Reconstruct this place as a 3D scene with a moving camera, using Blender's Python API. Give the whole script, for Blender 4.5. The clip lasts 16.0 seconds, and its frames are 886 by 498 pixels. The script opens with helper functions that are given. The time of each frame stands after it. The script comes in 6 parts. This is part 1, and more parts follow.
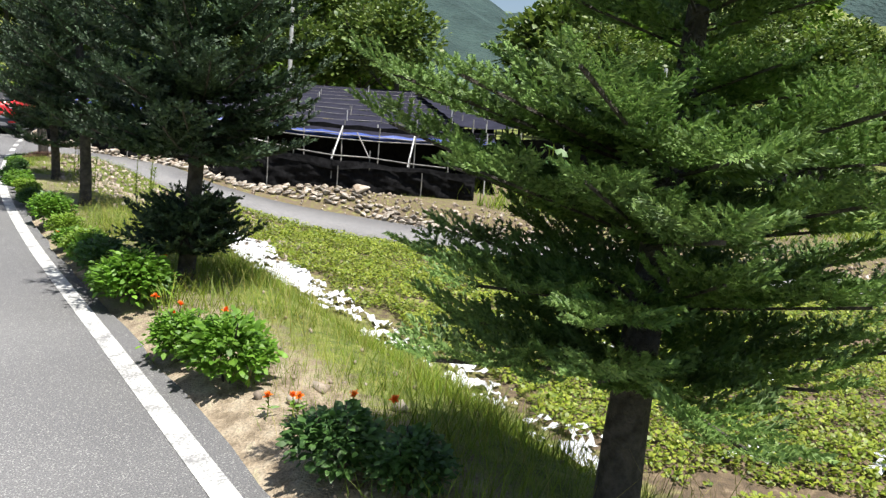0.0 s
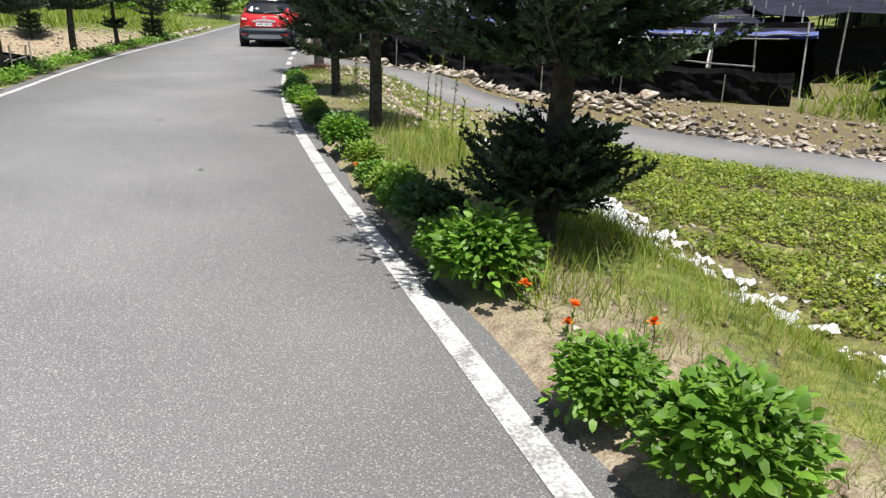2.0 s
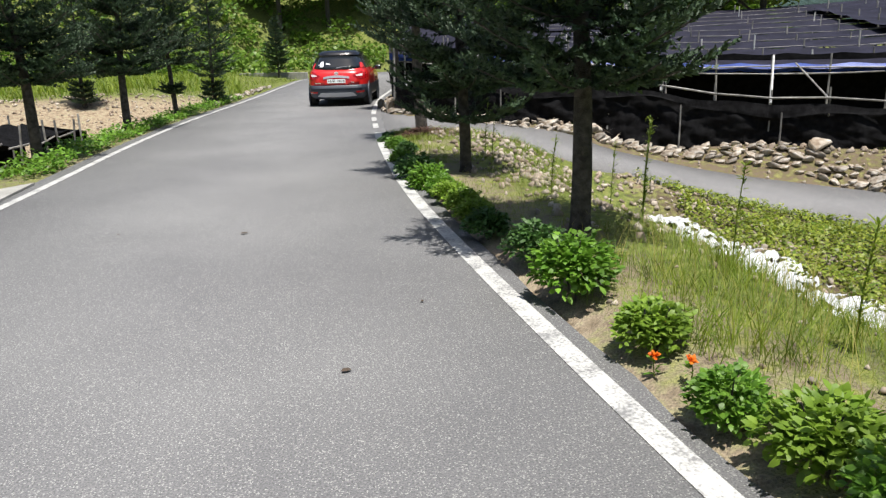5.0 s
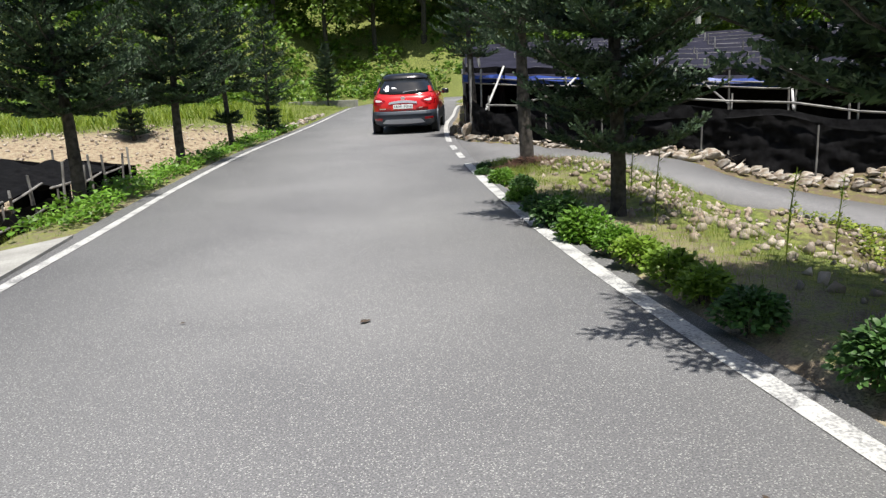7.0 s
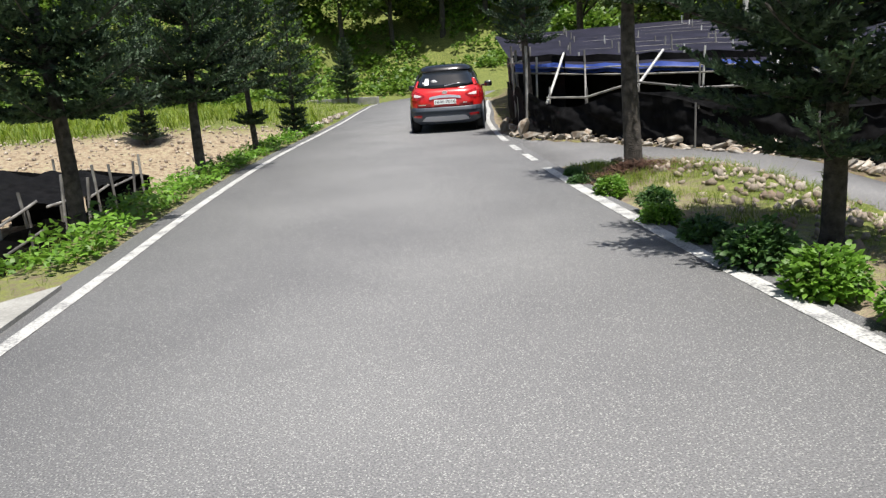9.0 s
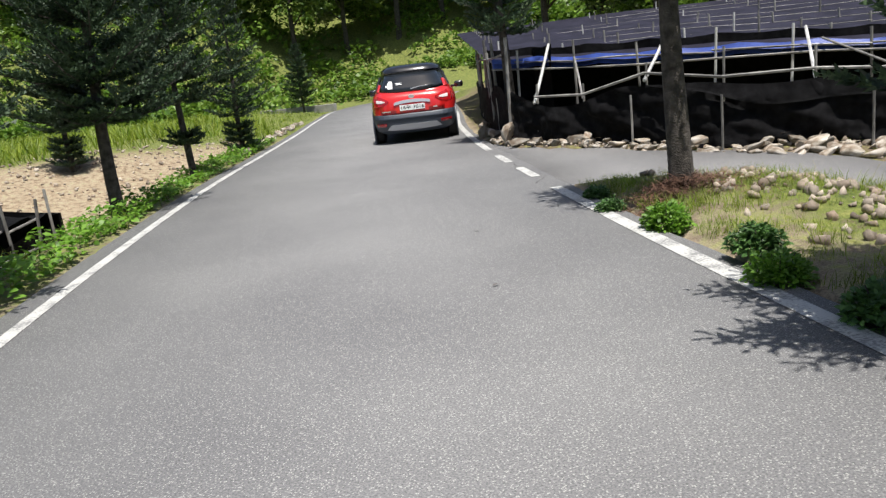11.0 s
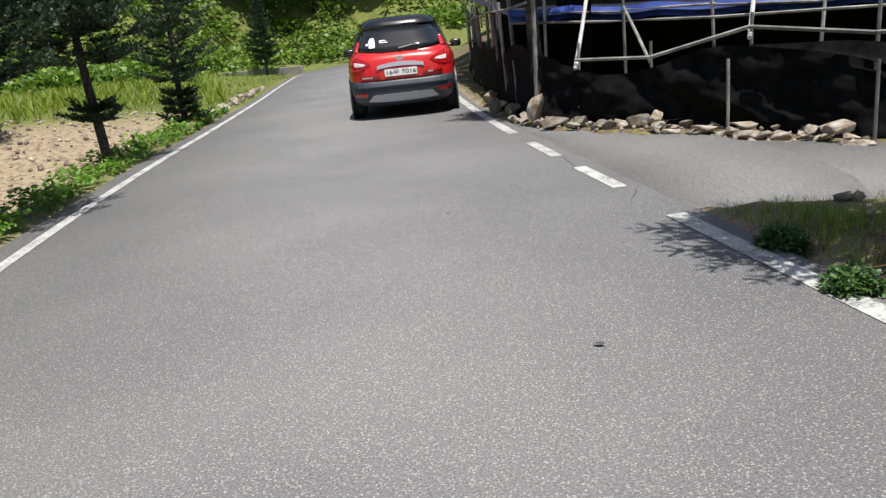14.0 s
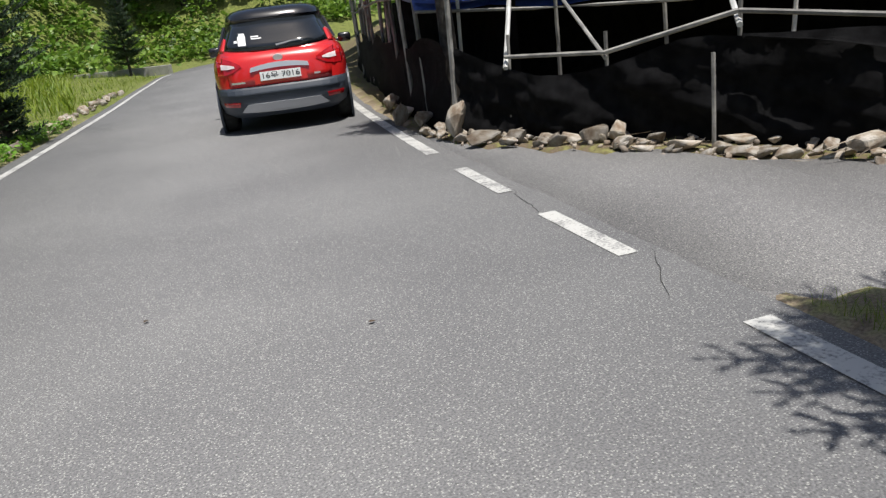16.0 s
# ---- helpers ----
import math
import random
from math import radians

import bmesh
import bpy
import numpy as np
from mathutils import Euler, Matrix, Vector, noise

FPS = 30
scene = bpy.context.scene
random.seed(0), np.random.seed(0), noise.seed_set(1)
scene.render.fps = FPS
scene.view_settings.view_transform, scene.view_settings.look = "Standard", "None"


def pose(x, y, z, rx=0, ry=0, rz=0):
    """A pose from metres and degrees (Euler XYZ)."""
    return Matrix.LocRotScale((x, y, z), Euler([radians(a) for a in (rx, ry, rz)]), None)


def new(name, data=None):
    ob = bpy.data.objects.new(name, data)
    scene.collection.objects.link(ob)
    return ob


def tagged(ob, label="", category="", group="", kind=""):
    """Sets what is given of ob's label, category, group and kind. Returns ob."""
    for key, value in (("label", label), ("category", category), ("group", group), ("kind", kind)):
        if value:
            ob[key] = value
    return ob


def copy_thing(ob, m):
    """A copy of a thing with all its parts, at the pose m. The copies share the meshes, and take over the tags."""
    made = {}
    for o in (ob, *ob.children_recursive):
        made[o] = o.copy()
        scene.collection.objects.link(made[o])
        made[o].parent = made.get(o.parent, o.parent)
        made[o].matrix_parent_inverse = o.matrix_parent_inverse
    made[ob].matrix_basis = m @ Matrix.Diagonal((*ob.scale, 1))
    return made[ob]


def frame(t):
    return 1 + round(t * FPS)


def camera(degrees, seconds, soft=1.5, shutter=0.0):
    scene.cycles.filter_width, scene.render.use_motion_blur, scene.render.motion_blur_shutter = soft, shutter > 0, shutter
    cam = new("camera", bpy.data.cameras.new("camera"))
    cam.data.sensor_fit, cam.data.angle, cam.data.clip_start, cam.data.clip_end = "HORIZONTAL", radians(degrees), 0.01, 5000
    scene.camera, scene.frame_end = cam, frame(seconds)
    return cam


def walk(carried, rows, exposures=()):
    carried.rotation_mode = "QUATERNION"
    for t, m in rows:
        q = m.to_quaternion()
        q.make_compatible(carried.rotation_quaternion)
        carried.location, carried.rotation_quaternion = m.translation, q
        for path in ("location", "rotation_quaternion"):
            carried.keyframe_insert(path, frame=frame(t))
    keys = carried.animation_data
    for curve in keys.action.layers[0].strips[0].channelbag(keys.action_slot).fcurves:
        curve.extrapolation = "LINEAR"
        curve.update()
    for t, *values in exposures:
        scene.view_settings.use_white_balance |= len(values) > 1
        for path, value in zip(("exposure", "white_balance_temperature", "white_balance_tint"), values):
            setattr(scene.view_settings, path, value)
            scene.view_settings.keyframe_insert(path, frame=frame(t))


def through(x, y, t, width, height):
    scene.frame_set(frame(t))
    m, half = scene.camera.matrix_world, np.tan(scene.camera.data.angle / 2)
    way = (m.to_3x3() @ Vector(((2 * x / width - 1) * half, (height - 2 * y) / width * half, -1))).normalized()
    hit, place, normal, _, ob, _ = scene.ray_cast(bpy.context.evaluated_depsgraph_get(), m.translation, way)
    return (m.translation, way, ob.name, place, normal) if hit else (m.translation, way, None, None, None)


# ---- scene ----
cam = camera(61.3, 16.0, soft=1.35)
METRES, EYE, TILT, LEAN, TURN = 18.5, 1.67, -10.05, -4.55, -36.0
ROWS = [
    (0.0, 0.0, 0.0, 0.0, 0.0, 0.0, -0.0),
    (0.5, -0.0161, 0.0261, 0.0038, 3.14, -0.17, 0.58),
    (1.0, -0.0361, 0.0523, 0.0073, 7.22, -1.38, -1.23),
    (1.5, -0.0546, 0.0802, 0.01, 10.56, -4.22, -1.17),
    (2.0, -0.077, 0.109, 0.0149, 17.85, -7.24, -0.04),
    (2.5, -0.0985, 0.1345, 0.0201, 17.6, -7.22, -0.25),
    (3.0, -0.1221, 0.1603, 0.0266, 19.71, -5.38, -1.34),
    (3.5, -0.1432, 0.1846, 0.0322, 17.58, -5.87, 0.35),
    (4.0, -0.1652, 0.2103, 0.0374, 21.27, -5.76, 1.06),
    (4.5, -0.1866, 0.2338, 0.044, 21.42, -4.87, 2.1),
    (7.0, -0.2982, 0.3403, 0.0655, 24.5, -1.7, 2.87),
    (7.5, -0.3221, 0.3606, 0.0691, 27.3, -2.31, 1.89),
    (8.0, -0.3438, 0.3813, 0.0738, 27.0, -2.6, 3.0),
    (8.5, -0.3661, 0.4028, 0.079, 26.52, -2.13, 2.91),
    (9.0, -0.3842, 0.425, 0.0845, 25.55, -1.93, 3.87),
    (11.5, -0.4577, 0.5567, 0.1124, 22.68, -2.07, 7.15),
    (12.0, -0.4723, 0.5813, 0.1164, 21.14, -3.09, 6.35),
    (12.5, -0.4866, 0.6078, 0.121, 20.14, -4.13, 7.75),
    (13.0, -0.503, 0.6339, 0.1262, 19.75, -4.66, 7.55),
    (13.5, -0.5173, 0.6592, 0.1321, 18.92, -4.89, 7.93),
    (14.0, -0.5306, 0.6851, 0.1388, 20.48, -5.02, 6.82),
    (14.5, -0.5438, 0.7082, 0.1448, 19.28, -5.19, 7.53),
    (15.0, -0.554, 0.7352, 0.1512, 18.11, -5.11, 8.56),
    (15.5, -0.5647, 0.7609, 0.156, 13.07, -6.02, 8.55),
    (16.0, -0.5721, 0.7888, 0.1605, 11.93, -6.73, 9.25),
]
EXPOSURES = [(0.0, 0.97), (1.2, 0.83), (2.5, 0.65), (4.0, 0.66), (5.0, 0.62), (9.0, 0.6), (12.5, 0.55), (14.5, 0.38), (16.0, 0.33)]
walk(cam, [(t, pose(0, 0, EYE, TILT, LEAN, TURN) @ pose(METRES * x, METRES * y, METRES * z, 90 + pitch, roll, yaw)) for t, x, y, z, yaw, pitch, roll in ROWS], EXPOSURES)

# ---- light ----
world = bpy.data.worlds.new("daylight")
scene.world = world
world.use_nodes = True
wn = world.node_tree.nodes
sky = wn.new("ShaderNodeTexSky")
sky.sky_type = "NISHITA"
sky.sun_disc = False
SUN_DIR = Vector((0.06, -0.3, 1.0)).normalized()
sky.sun_elevation = math.asin(SUN_DIR.z)
sky.sun_rotation = math.atan2(SUN_DIR.x, SUN_DIR.y)
sky.air_density, sky.dust_density, sky.ozone_density = 1.0, 2.0, 1.0
wn["Background"].inputs["Strength"].default_value = 0.07
world.node_tree.links.new(sky.outputs[0], wn["Background"].inputs["Color"])
sun = new("sun", bpy.data.lights.new("sun", "SUN"))
sun.data.energy, sun.data.angle, sun.data.color = 4.5, radians(0.6), (1.0, 0.96, 0.9)
sun.rotation_mode = "QUATERNION"
sun.rotation_quaternion = SUN_DIR.to_track_quat("Z", "Y")


# ---- materials ----
def base_mat(name, rough=0.8, metal=0.0):
    m = bpy.data.materials.new(name)
    m.use_nodes = True
    b = m.node_tree.nodes["Principled BSDF"]
    b.inputs["Roughness"].default_value, b.inputs["Metallic"].default_value = rough, metal
    return m, m.node_tree.nodes, m.node_tree.links, b


def noise_mat(name, c1, c2, scale=6.0, fine=60.0, rough=0.8, bump=0.3, metal=0.0, c3=None, island=0.0, rand=0.0, depth=0.01, lo=0.35, hi=0.65):
    """Two colours mixed by coarse noise, with fine grain, bump and optional variation by island or by object."""
    m, n, l, b = base_mat(name, rough, metal)
    co = n.new("ShaderNodeTexCoord")
    t1, t2 = n.new("ShaderNodeTexNoise"), n.new("ShaderNodeTexNoise")
    t1.inputs["Scale"].default_value, t1.inputs["Detail"].default_value = scale, 5
    t2.inputs["Scale"].default_value, t2.inputs["Detail"].default_value = fine, 3
    for t in (t1, t2):
        l.new(co.outputs["Object"], t.inputs["Vector"])
    r = n.new("ShaderNodeValToRGB")
    r.color_ramp.elements[0].position, r.color_ramp.elements[1].position = lo, hi
    r.color_ramp.elements[0].color, r.color_ramp.elements[1].color = (*c1, 1), (*c2, 1)
    if c3:
        e = r.color_ramp.elements.new((lo + hi) / 2)
        e.color = (*c3, 1)
    l.new(t1.outputs["Fac"], r.inputs["Fac"])
    mul = n.new("ShaderNodeMapRange")
    mul.inputs["To Min"].default_value, mul.inputs["To Max"].default_value = 0.65, 1.35
    l.new(t2.outputs["Fac"], mul.inputs["Value"])
    hsv = n.new("ShaderNodeHueSaturation")
    l.new(r.outputs["Color"], hsv.inputs["Color"])
    l.new(mul.outputs["Result"], hsv.inputs["Value"])
    out = hsv.outputs["Color"]
    if island or rand:
        src = n.new("ShaderNodeNewGeometry").outputs["Random Per Island"] if island else n.new("ShaderNodeObjectInfo").outputs["Random"]
        mr = n.new("ShaderNodeMapRange")
        k = island or rand
        mr.inputs["To Min"].default_value, mr.inputs["To Max"].default_value = 1 - k, 1 + k
        l.new(src, mr.inputs["Value"])
        h2 = n.new("ShaderNodeHueSaturation")
        l.new(out, h2.inputs["Color"])
        l.new(mr.outputs["Result"], h2.inputs["Value"])
        out = h2.outputs["Color"]
    l.new(out, b.inputs["Base Color"])
    if bump:
        bp = n.new("ShaderNodeBump")
        bp.inputs["Strength"].default_value, bp.inputs["Distance"].default_value = bump, depth
        l.new(t2.outputs["Fac"], bp.inputs["Height"])
        l.new(bp.outputs["Normal"], b.inputs["Normal"])
    return m


def dull(m, spec):
    m.node_tree.nodes["Principled BSDF"].inputs["Specular IOR Level"].default_value = spec
    return m


def leaf_mat(name, c1, c2, rough=0.45, through=0.35, spread=0.35):
    """Leaves: colour by island, some light passing through."""
    m, n, l, b = base_mat(name, rough)
    geo = n.new("ShaderNodeNewGeometry")
    r = n.new("ShaderNodeValToRGB")
    r.color_ramp.elements[0].color, r.color_ramp.elements[1].color = (*c1, 1), (*c2, 1)
    l.new(geo.outputs["Random Per Island"], r.inputs["Fac"])
    no = n.new("ShaderNodeTexNoise")
    no.inputs["Scale"].default_value = 3.0
    co = n.new("ShaderNodeTexCoord")
    l.new(co.outputs["Object"], no.inputs["Vector"])
    mr = n.new("ShaderNodeMapRange")
    mr.inputs["From Min"].default_value, mr.inputs["From Max"].default_value = 0.3, 0.7
    mr.inputs["To Min"].default_value, mr.inputs["To Max"].default_value = 1 - spread, 1 + spread
    l.new(no.outputs["Fac"], mr.inputs["Value"])
    h = n.new("ShaderNodeHueSaturation")
    l.new(r.outputs["Color"], h.inputs["Color"])
    l.new(mr.outputs["Result"], h.inputs["Value"])
    l.new(h.outputs["Color"], b.inputs["Base Color"])
    tr = n.new("ShaderNodeBsdfTranslucent")
    l.new(h.outputs["Color"], tr.inputs["Color"])
    mix = n.new("ShaderNodeMixShader")
    mix.inputs["Fac"].default_value = through
    l.new(b.outputs["BSDF"], mix.inputs[1])
    l.new(tr.outputs["BSDF"], mix.inputs[2])
    l.new(mix.outputs["Shader"], n["Material Output"].inputs["Surface"])
    return m


def plain_mat(name, c, rough=0.5, metal=0.0, coat=0.0):
    m, n, l, b = base_mat(name, rough, metal)
    b.inputs["Base Color"].default_value = (*c, 1)
    b.inputs["Coat Weight"].default_value = coat
    return m


def asphalt_mat(name, dark, light, fleck):
    """Worn asphalt: pale stone chips in a grey binder, broad worn patches and fine cracks."""
    m, n, l, b = base_mat(name, 0.85)
    co = n.new("ShaderNodeTexCoord")
    big, mid = n.new("ShaderNodeTexNoise"), n.new("ShaderNodeTexNoise")
    big.inputs["Scale"].default_value, big.inputs["Detail"].default_value = 0.5, 6
    mid.inputs["Scale"].default_value, mid.inputs["Detail"].default_value = 120, 3
    vo = n.new("ShaderNodeTexVoronoi")
    vo.inputs["Scale"].default_value = 165
    for t in (big, mid, vo):
        l.new(co.outputs["Object"], t.inputs["Vector"])
    r = n.new("ShaderNodeValToRGB")
    r.color_ramp.elements[0].position, r.color_ramp.elements[1].position = 0.3, 0.7
    r.color_ramp.elements[0].color, r.color_ramp.elements[1].color = (*dark, 1), (*light, 1)
    l.new(big.outputs["Fac"], r.inputs["Fac"])
    mr = n.new("ShaderNodeMapRange")
    mr.inputs["From Min"].default_value, mr.inputs["From Max"].default_value = 0.3, 0.7
    mr.inputs["To Min"].default_value, mr.inputs["To Max"].default_value = 0.55, 1.45
    l.new(mid.outputs["Fac"], mr.inputs["Value"])
    h = n.new("ShaderNodeHueSaturation")
    l.new(r.outputs["Color"], h.inputs["Color"])
    l.new(mr.outputs["Result"], h.inputs["Value"])
    # chips: some voronoi cells are pale
    sep = n.new("ShaderNodeSeparateColor")
    l.new(vo.outputs["Color"], sep.inputs["Color"])
    gt = n.new("ShaderNodeMapRange")
    gt.inputs["From Min"].default_value, gt.inputs["From Max"].default_value = 0.82, 0.92
    gt.inputs["To Max"].default_value = 0.65
    l.new(sep.outputs["Red"], gt.inputs["Value"])
    lt = n.new("ShaderNodeMapRange")
    lt.inputs["From Min"].default_value, lt.inputs["From Max"].default_value = 0.75, 0.4
    l.new(vo.outputs["Distance"], lt.inputs["Value"])
    mm = n.new("ShaderNodeMath")
    mm.operation = "MULTIPLY"
    l.new(gt.outputs["Result"], mm.inputs[0])
    l.new(lt.outputs["Result"], mm.inputs[1])
    mix = n.new("ShaderNodeMix")
    mix.data_type = "RGBA"
    l.new(mm.outputs["Value"], mix.inputs["Factor"])
    l.new(h.outputs["Color"], mix.inputs["A"])
    mix.inputs["B"].default_value = (*fleck, 1)
    l.new(mix.outputs["Result"], b.inputs["Base Color"])
    bp = n.new("ShaderNodeBump")
    bp.inputs["Strength"].default_value, bp.inputs["Distance"].default_value = 0.6, 0.004
    l.new(mid.outputs["Fac"], bp.inputs["Height"])
    l.new(bp.outputs["Normal"], b.inputs["Normal"])
    return m


def paint_mat(name):
    """Worn white road paint, the asphalt showing through in places."""
    m, n, l, b = base_mat(name, 0.75)
    co = n.new("ShaderNodeTexCoord")
    a, c = n.new("ShaderNodeTexNoise"), n.new("ShaderNodeTexNoise")
    a.inputs["Scale"].default_value, a.inputs["Detail"].default_value = 5, 8
    c.inputs["Scale"].default_value, c.inputs["Detail"].default_value = 60, 4
    for t in (a, c):
        l.new(co.outputs["Object"], t.inputs["Vector"])
    ad = n.new("ShaderNodeMath")
    ad.operation = "MULTIPLY"
    l.new(a.outputs["Fac"], ad.inputs[0])
    l.new(c.outputs["Fac"], ad.inputs[1])
    r = n.new("ShaderNodeValToRGB")
    r.color_ramp.elements[0].position, r.color_ramp.elements[1].position = 0.15, 0.27
    r.color_ramp.elements[0].color, r.color_ramp.elements[1].color = (0.2, 0.2, 0.2, 1), (0.49, 0.49, 0.47, 1)
    l.new(ad.outputs["Value"], r.inputs["Fac"])
    l.new(r.outputs["Color"], b.inputs["Base Color"])
    return m


def ground_mat():
    """Soil, grit and low turf, mixed by the mask attribute: red turf, green stony soil, blue dark field soil."""
    m, n, l, b = base_mat("ground", 0.95)
    co = n.new("ShaderNodeTexCoord")
    at = n.new("ShaderNodeAttribute")
    at.attribute_name = "mask"
    sep = n.new("ShaderNodeSeparateColor")
    l.new(at.outputs["Color"], sep.inputs["Color"])
    a, c, f = (n.new("ShaderNodeTexNoise") for _ in range(3))
    for t, s, d in ((a, 1.3, 6), (c, 9, 5), (f, 70, 3)):
        t.inputs["Scale"].default_value, t.inputs["Detail"].default_value = s, d
        l.new(co.outputs["Object"], t.inputs["Vector"])

    def ramp(src, *stops):
        r = n.new("ShaderNodeValToRGB")
        while len(r.color_ramp.elements) < len(stops):
            r.color_ramp.elements.new(0.5)
        for e, (p, col) in zip(r.color_ramp.elements, stops):
            e.position, e.color = p, (*col, 1)
        l.new(src.outputs["Fac"], r.inputs["Fac"])
        return r.outputs["Color"]

    def mix(fac, x, y):
        k = n.new("ShaderNodeMix")
        k.data_type = "RGBA"
        l.new(fac, k.inputs["Factor"])
        l.new(x, k.inputs["A"])
        l.new(y, k.inputs["B"])
        return k.outputs["Result"]

    def sharp(sock):
        s = n.new("ShaderNodeMath")
        s.operation = "ADD"
        l.new(sock, s.inputs[0])
        l.new(c.outputs["Fac"], s.inputs[1])
        r = n.new("ShaderNodeMapRange")
        r.inputs["From Min"].default_value, r.inputs["From Max"].default_value = 0.85, 1.15
        l.new(s.outputs["Value"], r.inputs["Value"])
        return r.outputs["Result"]

    sand = ramp(c, (0.3, (0.15, 0.115, 0.075)), (0.5, (0.28, 0.225, 0.155)), (0.7, (0.38, 0.325, 0.24)))
    turf = ramp(c, (0.3, (0.05, 0.07, 0.015)), (0.5, (0.13, 0.16, 0.03)), (0.7, (0.24, 0.24, 0.07)))
    grit = ramp(c, (0.3, (0.17, 0.12, 0.075)), (0.5, (0.32, 0.25, 0.165)), (0.7, (0.43, 0.37, 0.28)))
    soil = ramp(c, (0.3, (0.07, 0.05, 0.03)), (0.55, (0.14, 0.1, 0.06)), (0.75, (0.24, 0.18, 0.12)))
    col = mix(sharp(sep.outputs["Green"]), sand, grit)
    col = mix(sharp(sep.outputs["Blue"]), col, soil)
    col = mix(sharp(sep.outputs["Red"]), col, turf)
    mr = n.new("ShaderNodeMapRange")
    mr.inputs["From Min"].default_value, mr.inputs["From Max"].default_value = 0.3, 0.7
    mr.inputs["To Min"].default_value, mr.inputs["To Max"].default_value = 0.7, 1.3
    l.new(f.outputs["Fac"], mr.inputs["Value"])
    h = n.new("ShaderNodeHueSaturation")
    l.new(col, h.inputs["Color"])
    l.new(mr.outputs["Result"], h.inputs["Value"])
    l.new(h.outputs["Color"], b.inputs["Base Color"])
    bp = n.new("ShaderNodeBump")
    bp.inputs["Strength"].default_value, bp.inputs["Distance"].default_value = 0.7, 0.03
    ad = n.new("ShaderNodeMath")
    l.new(c.outputs["Fac"], ad.inputs[0])
    l.new(f.outputs["Fac"], ad.inputs[1])
    l.new(ad.outputs["Value"], bp.inputs["Height"])
    l.new(bp.outputs["Normal"], b.inputs["Normal"])
    return m


M_ROAD = asphalt_mat("asphalt", (0.135, 0.135, 0.14), (0.19, 0.19, 0.192), (0.5, 0.5, 0.47))
M_PATH = asphalt_mat("lane_asphalt", (0.138, 0.136, 0.138), (0.193, 0.191, 0.19), (0.46, 0.45, 0.42))
M_PAINT = paint_mat("road_paint")
M_GROUND = ground_mat()
M_CONC = noise_mat("concrete", (0.27, 0.265, 0.245), (0.36, 0.355, 0.33), 3, 50, 0.9, 0.4)
M_STONE = noise_mat("stone", (0.17, 0.12, 0.08), (0.42, 0.39, 0.35), 2.5, 30, 0.92, 0.8, rand=0.45, c3=(0.3, 0.26, 0.21))
M_RUBBLE = noise_mat("rubble", (0.2, 0.15, 0.11), (0.4, 0.35, 0.29), 3, 40, 0.9, 0.5, island=0.4)
M_NET = dull(noise_mat("black_net", (0.004, 0.004, 0.0046), (0.011, 0.011, 0.012), 9, 190, 0.8, 1.0, depth=0.01), 0.08)
M_ROOFNET = dull(noise_mat("roof_net", (0.012, 0.0117, 0.02), (0.025, 0.0242, 0.04), 2.2, 200, 0.7, 0.4, depth=0.003), 0.15)
M_BLUE = noise_mat("blue_sheet", (0.03, 0.06, 0.28), (0.06, 0.11, 0.42), 3, 40, 0.4, 0.3)
M_POLE = noise_mat("grey_pole", (0.13, 0.125, 0.12), (0.3, 0.29, 0.27), 5, 60, 0.6, 0.3, rand=0.35)
M_WHITEPOLE = noise_mat("pale_pole", (0.4, 0.4, 0.39), (0.6, 0.6, 0.58), 5, 60, 0.6, 0.2)
M_BARK = noise_mat("bark", (0.03, 0.026, 0.022), (0.092, 0.08, 0.07), 14, 70, 0.95, 0.9, depth=0.02)
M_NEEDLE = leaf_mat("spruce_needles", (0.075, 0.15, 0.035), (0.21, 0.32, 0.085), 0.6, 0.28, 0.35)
# Dark green deepened further, so the crowns' shaded undersides sit in the base colour.
M_NEEDLE2 = leaf_mat("dark_shaded_needles", (0.016, 0.036, 0.018), (0.06, 0.105, 0.046), 0.65, 0.08, 0.4)
M_BUSH = leaf_mat("shrub_leaves", (0.08, 0.19, 0.015), (0.19, 0.36, 0.04), 0.5, 0.38)
M_BUSHY = leaf_mat("yellow_green_leaves", (0.13, 0.23, 0.02), (0.25, 0.38, 0.045), 0.5, 0.4)
M_BUSHD = leaf_mat("dark_shrub_leaves", (0.04, 0.1, 0.025), (0.09, 0.19, 0.04), 0.5, 0.3)
M_GRASS = leaf_mat("grass_blades", (0.1, 0.18, 0.012), (0.26, 0.32, 0.034), 0.55, 0.4)
M_STALK = leaf_mat("dry_stalks", (0.24, 0.23, 0.05), (0.4, 0.36, 0.1), 0.6, 0.3)
M_COVER = leaf_mat("field_leaves", (0.1, 0.17, 0.012), (0.31, 0.35, 0.042), 0.5, 0.35)
M_HILL = leaf_mat("hill_leaves", (0.06, 0.14, 0.015), (0.19, 0.3, 0.04), 0.5, 0.35, 0.45)
M_FOREST = leaf_mat("forest_leaves", (0.05, 0.1, 0.02), (0.16, 0.22, 0.04), 0.5, 0.25, 0.45)
M_FLOWER = leaf_mat("orange_petals", (0.8, 0.13, 0.01), (0.9, 0.26, 0.02), 0.5, 0.3)
M_PLASTIC = noise_mat("white_film", (0.42, 0.43, 0.45), (0.74, 0.75, 0.77), 6, 25, 0.35, 0.9, depth=0.03)
M_LITTER = leaf_mat("dead_needles", (0.06, 0.03, 0.018), (0.16, 0.08, 0.05), 0.9, 0.0)
M_DEADLEAF = leaf_mat("dead_leaf", (0.05, 0.04, 0.03), (0.09, 0.06, 0.04), 0.9, 0.0)
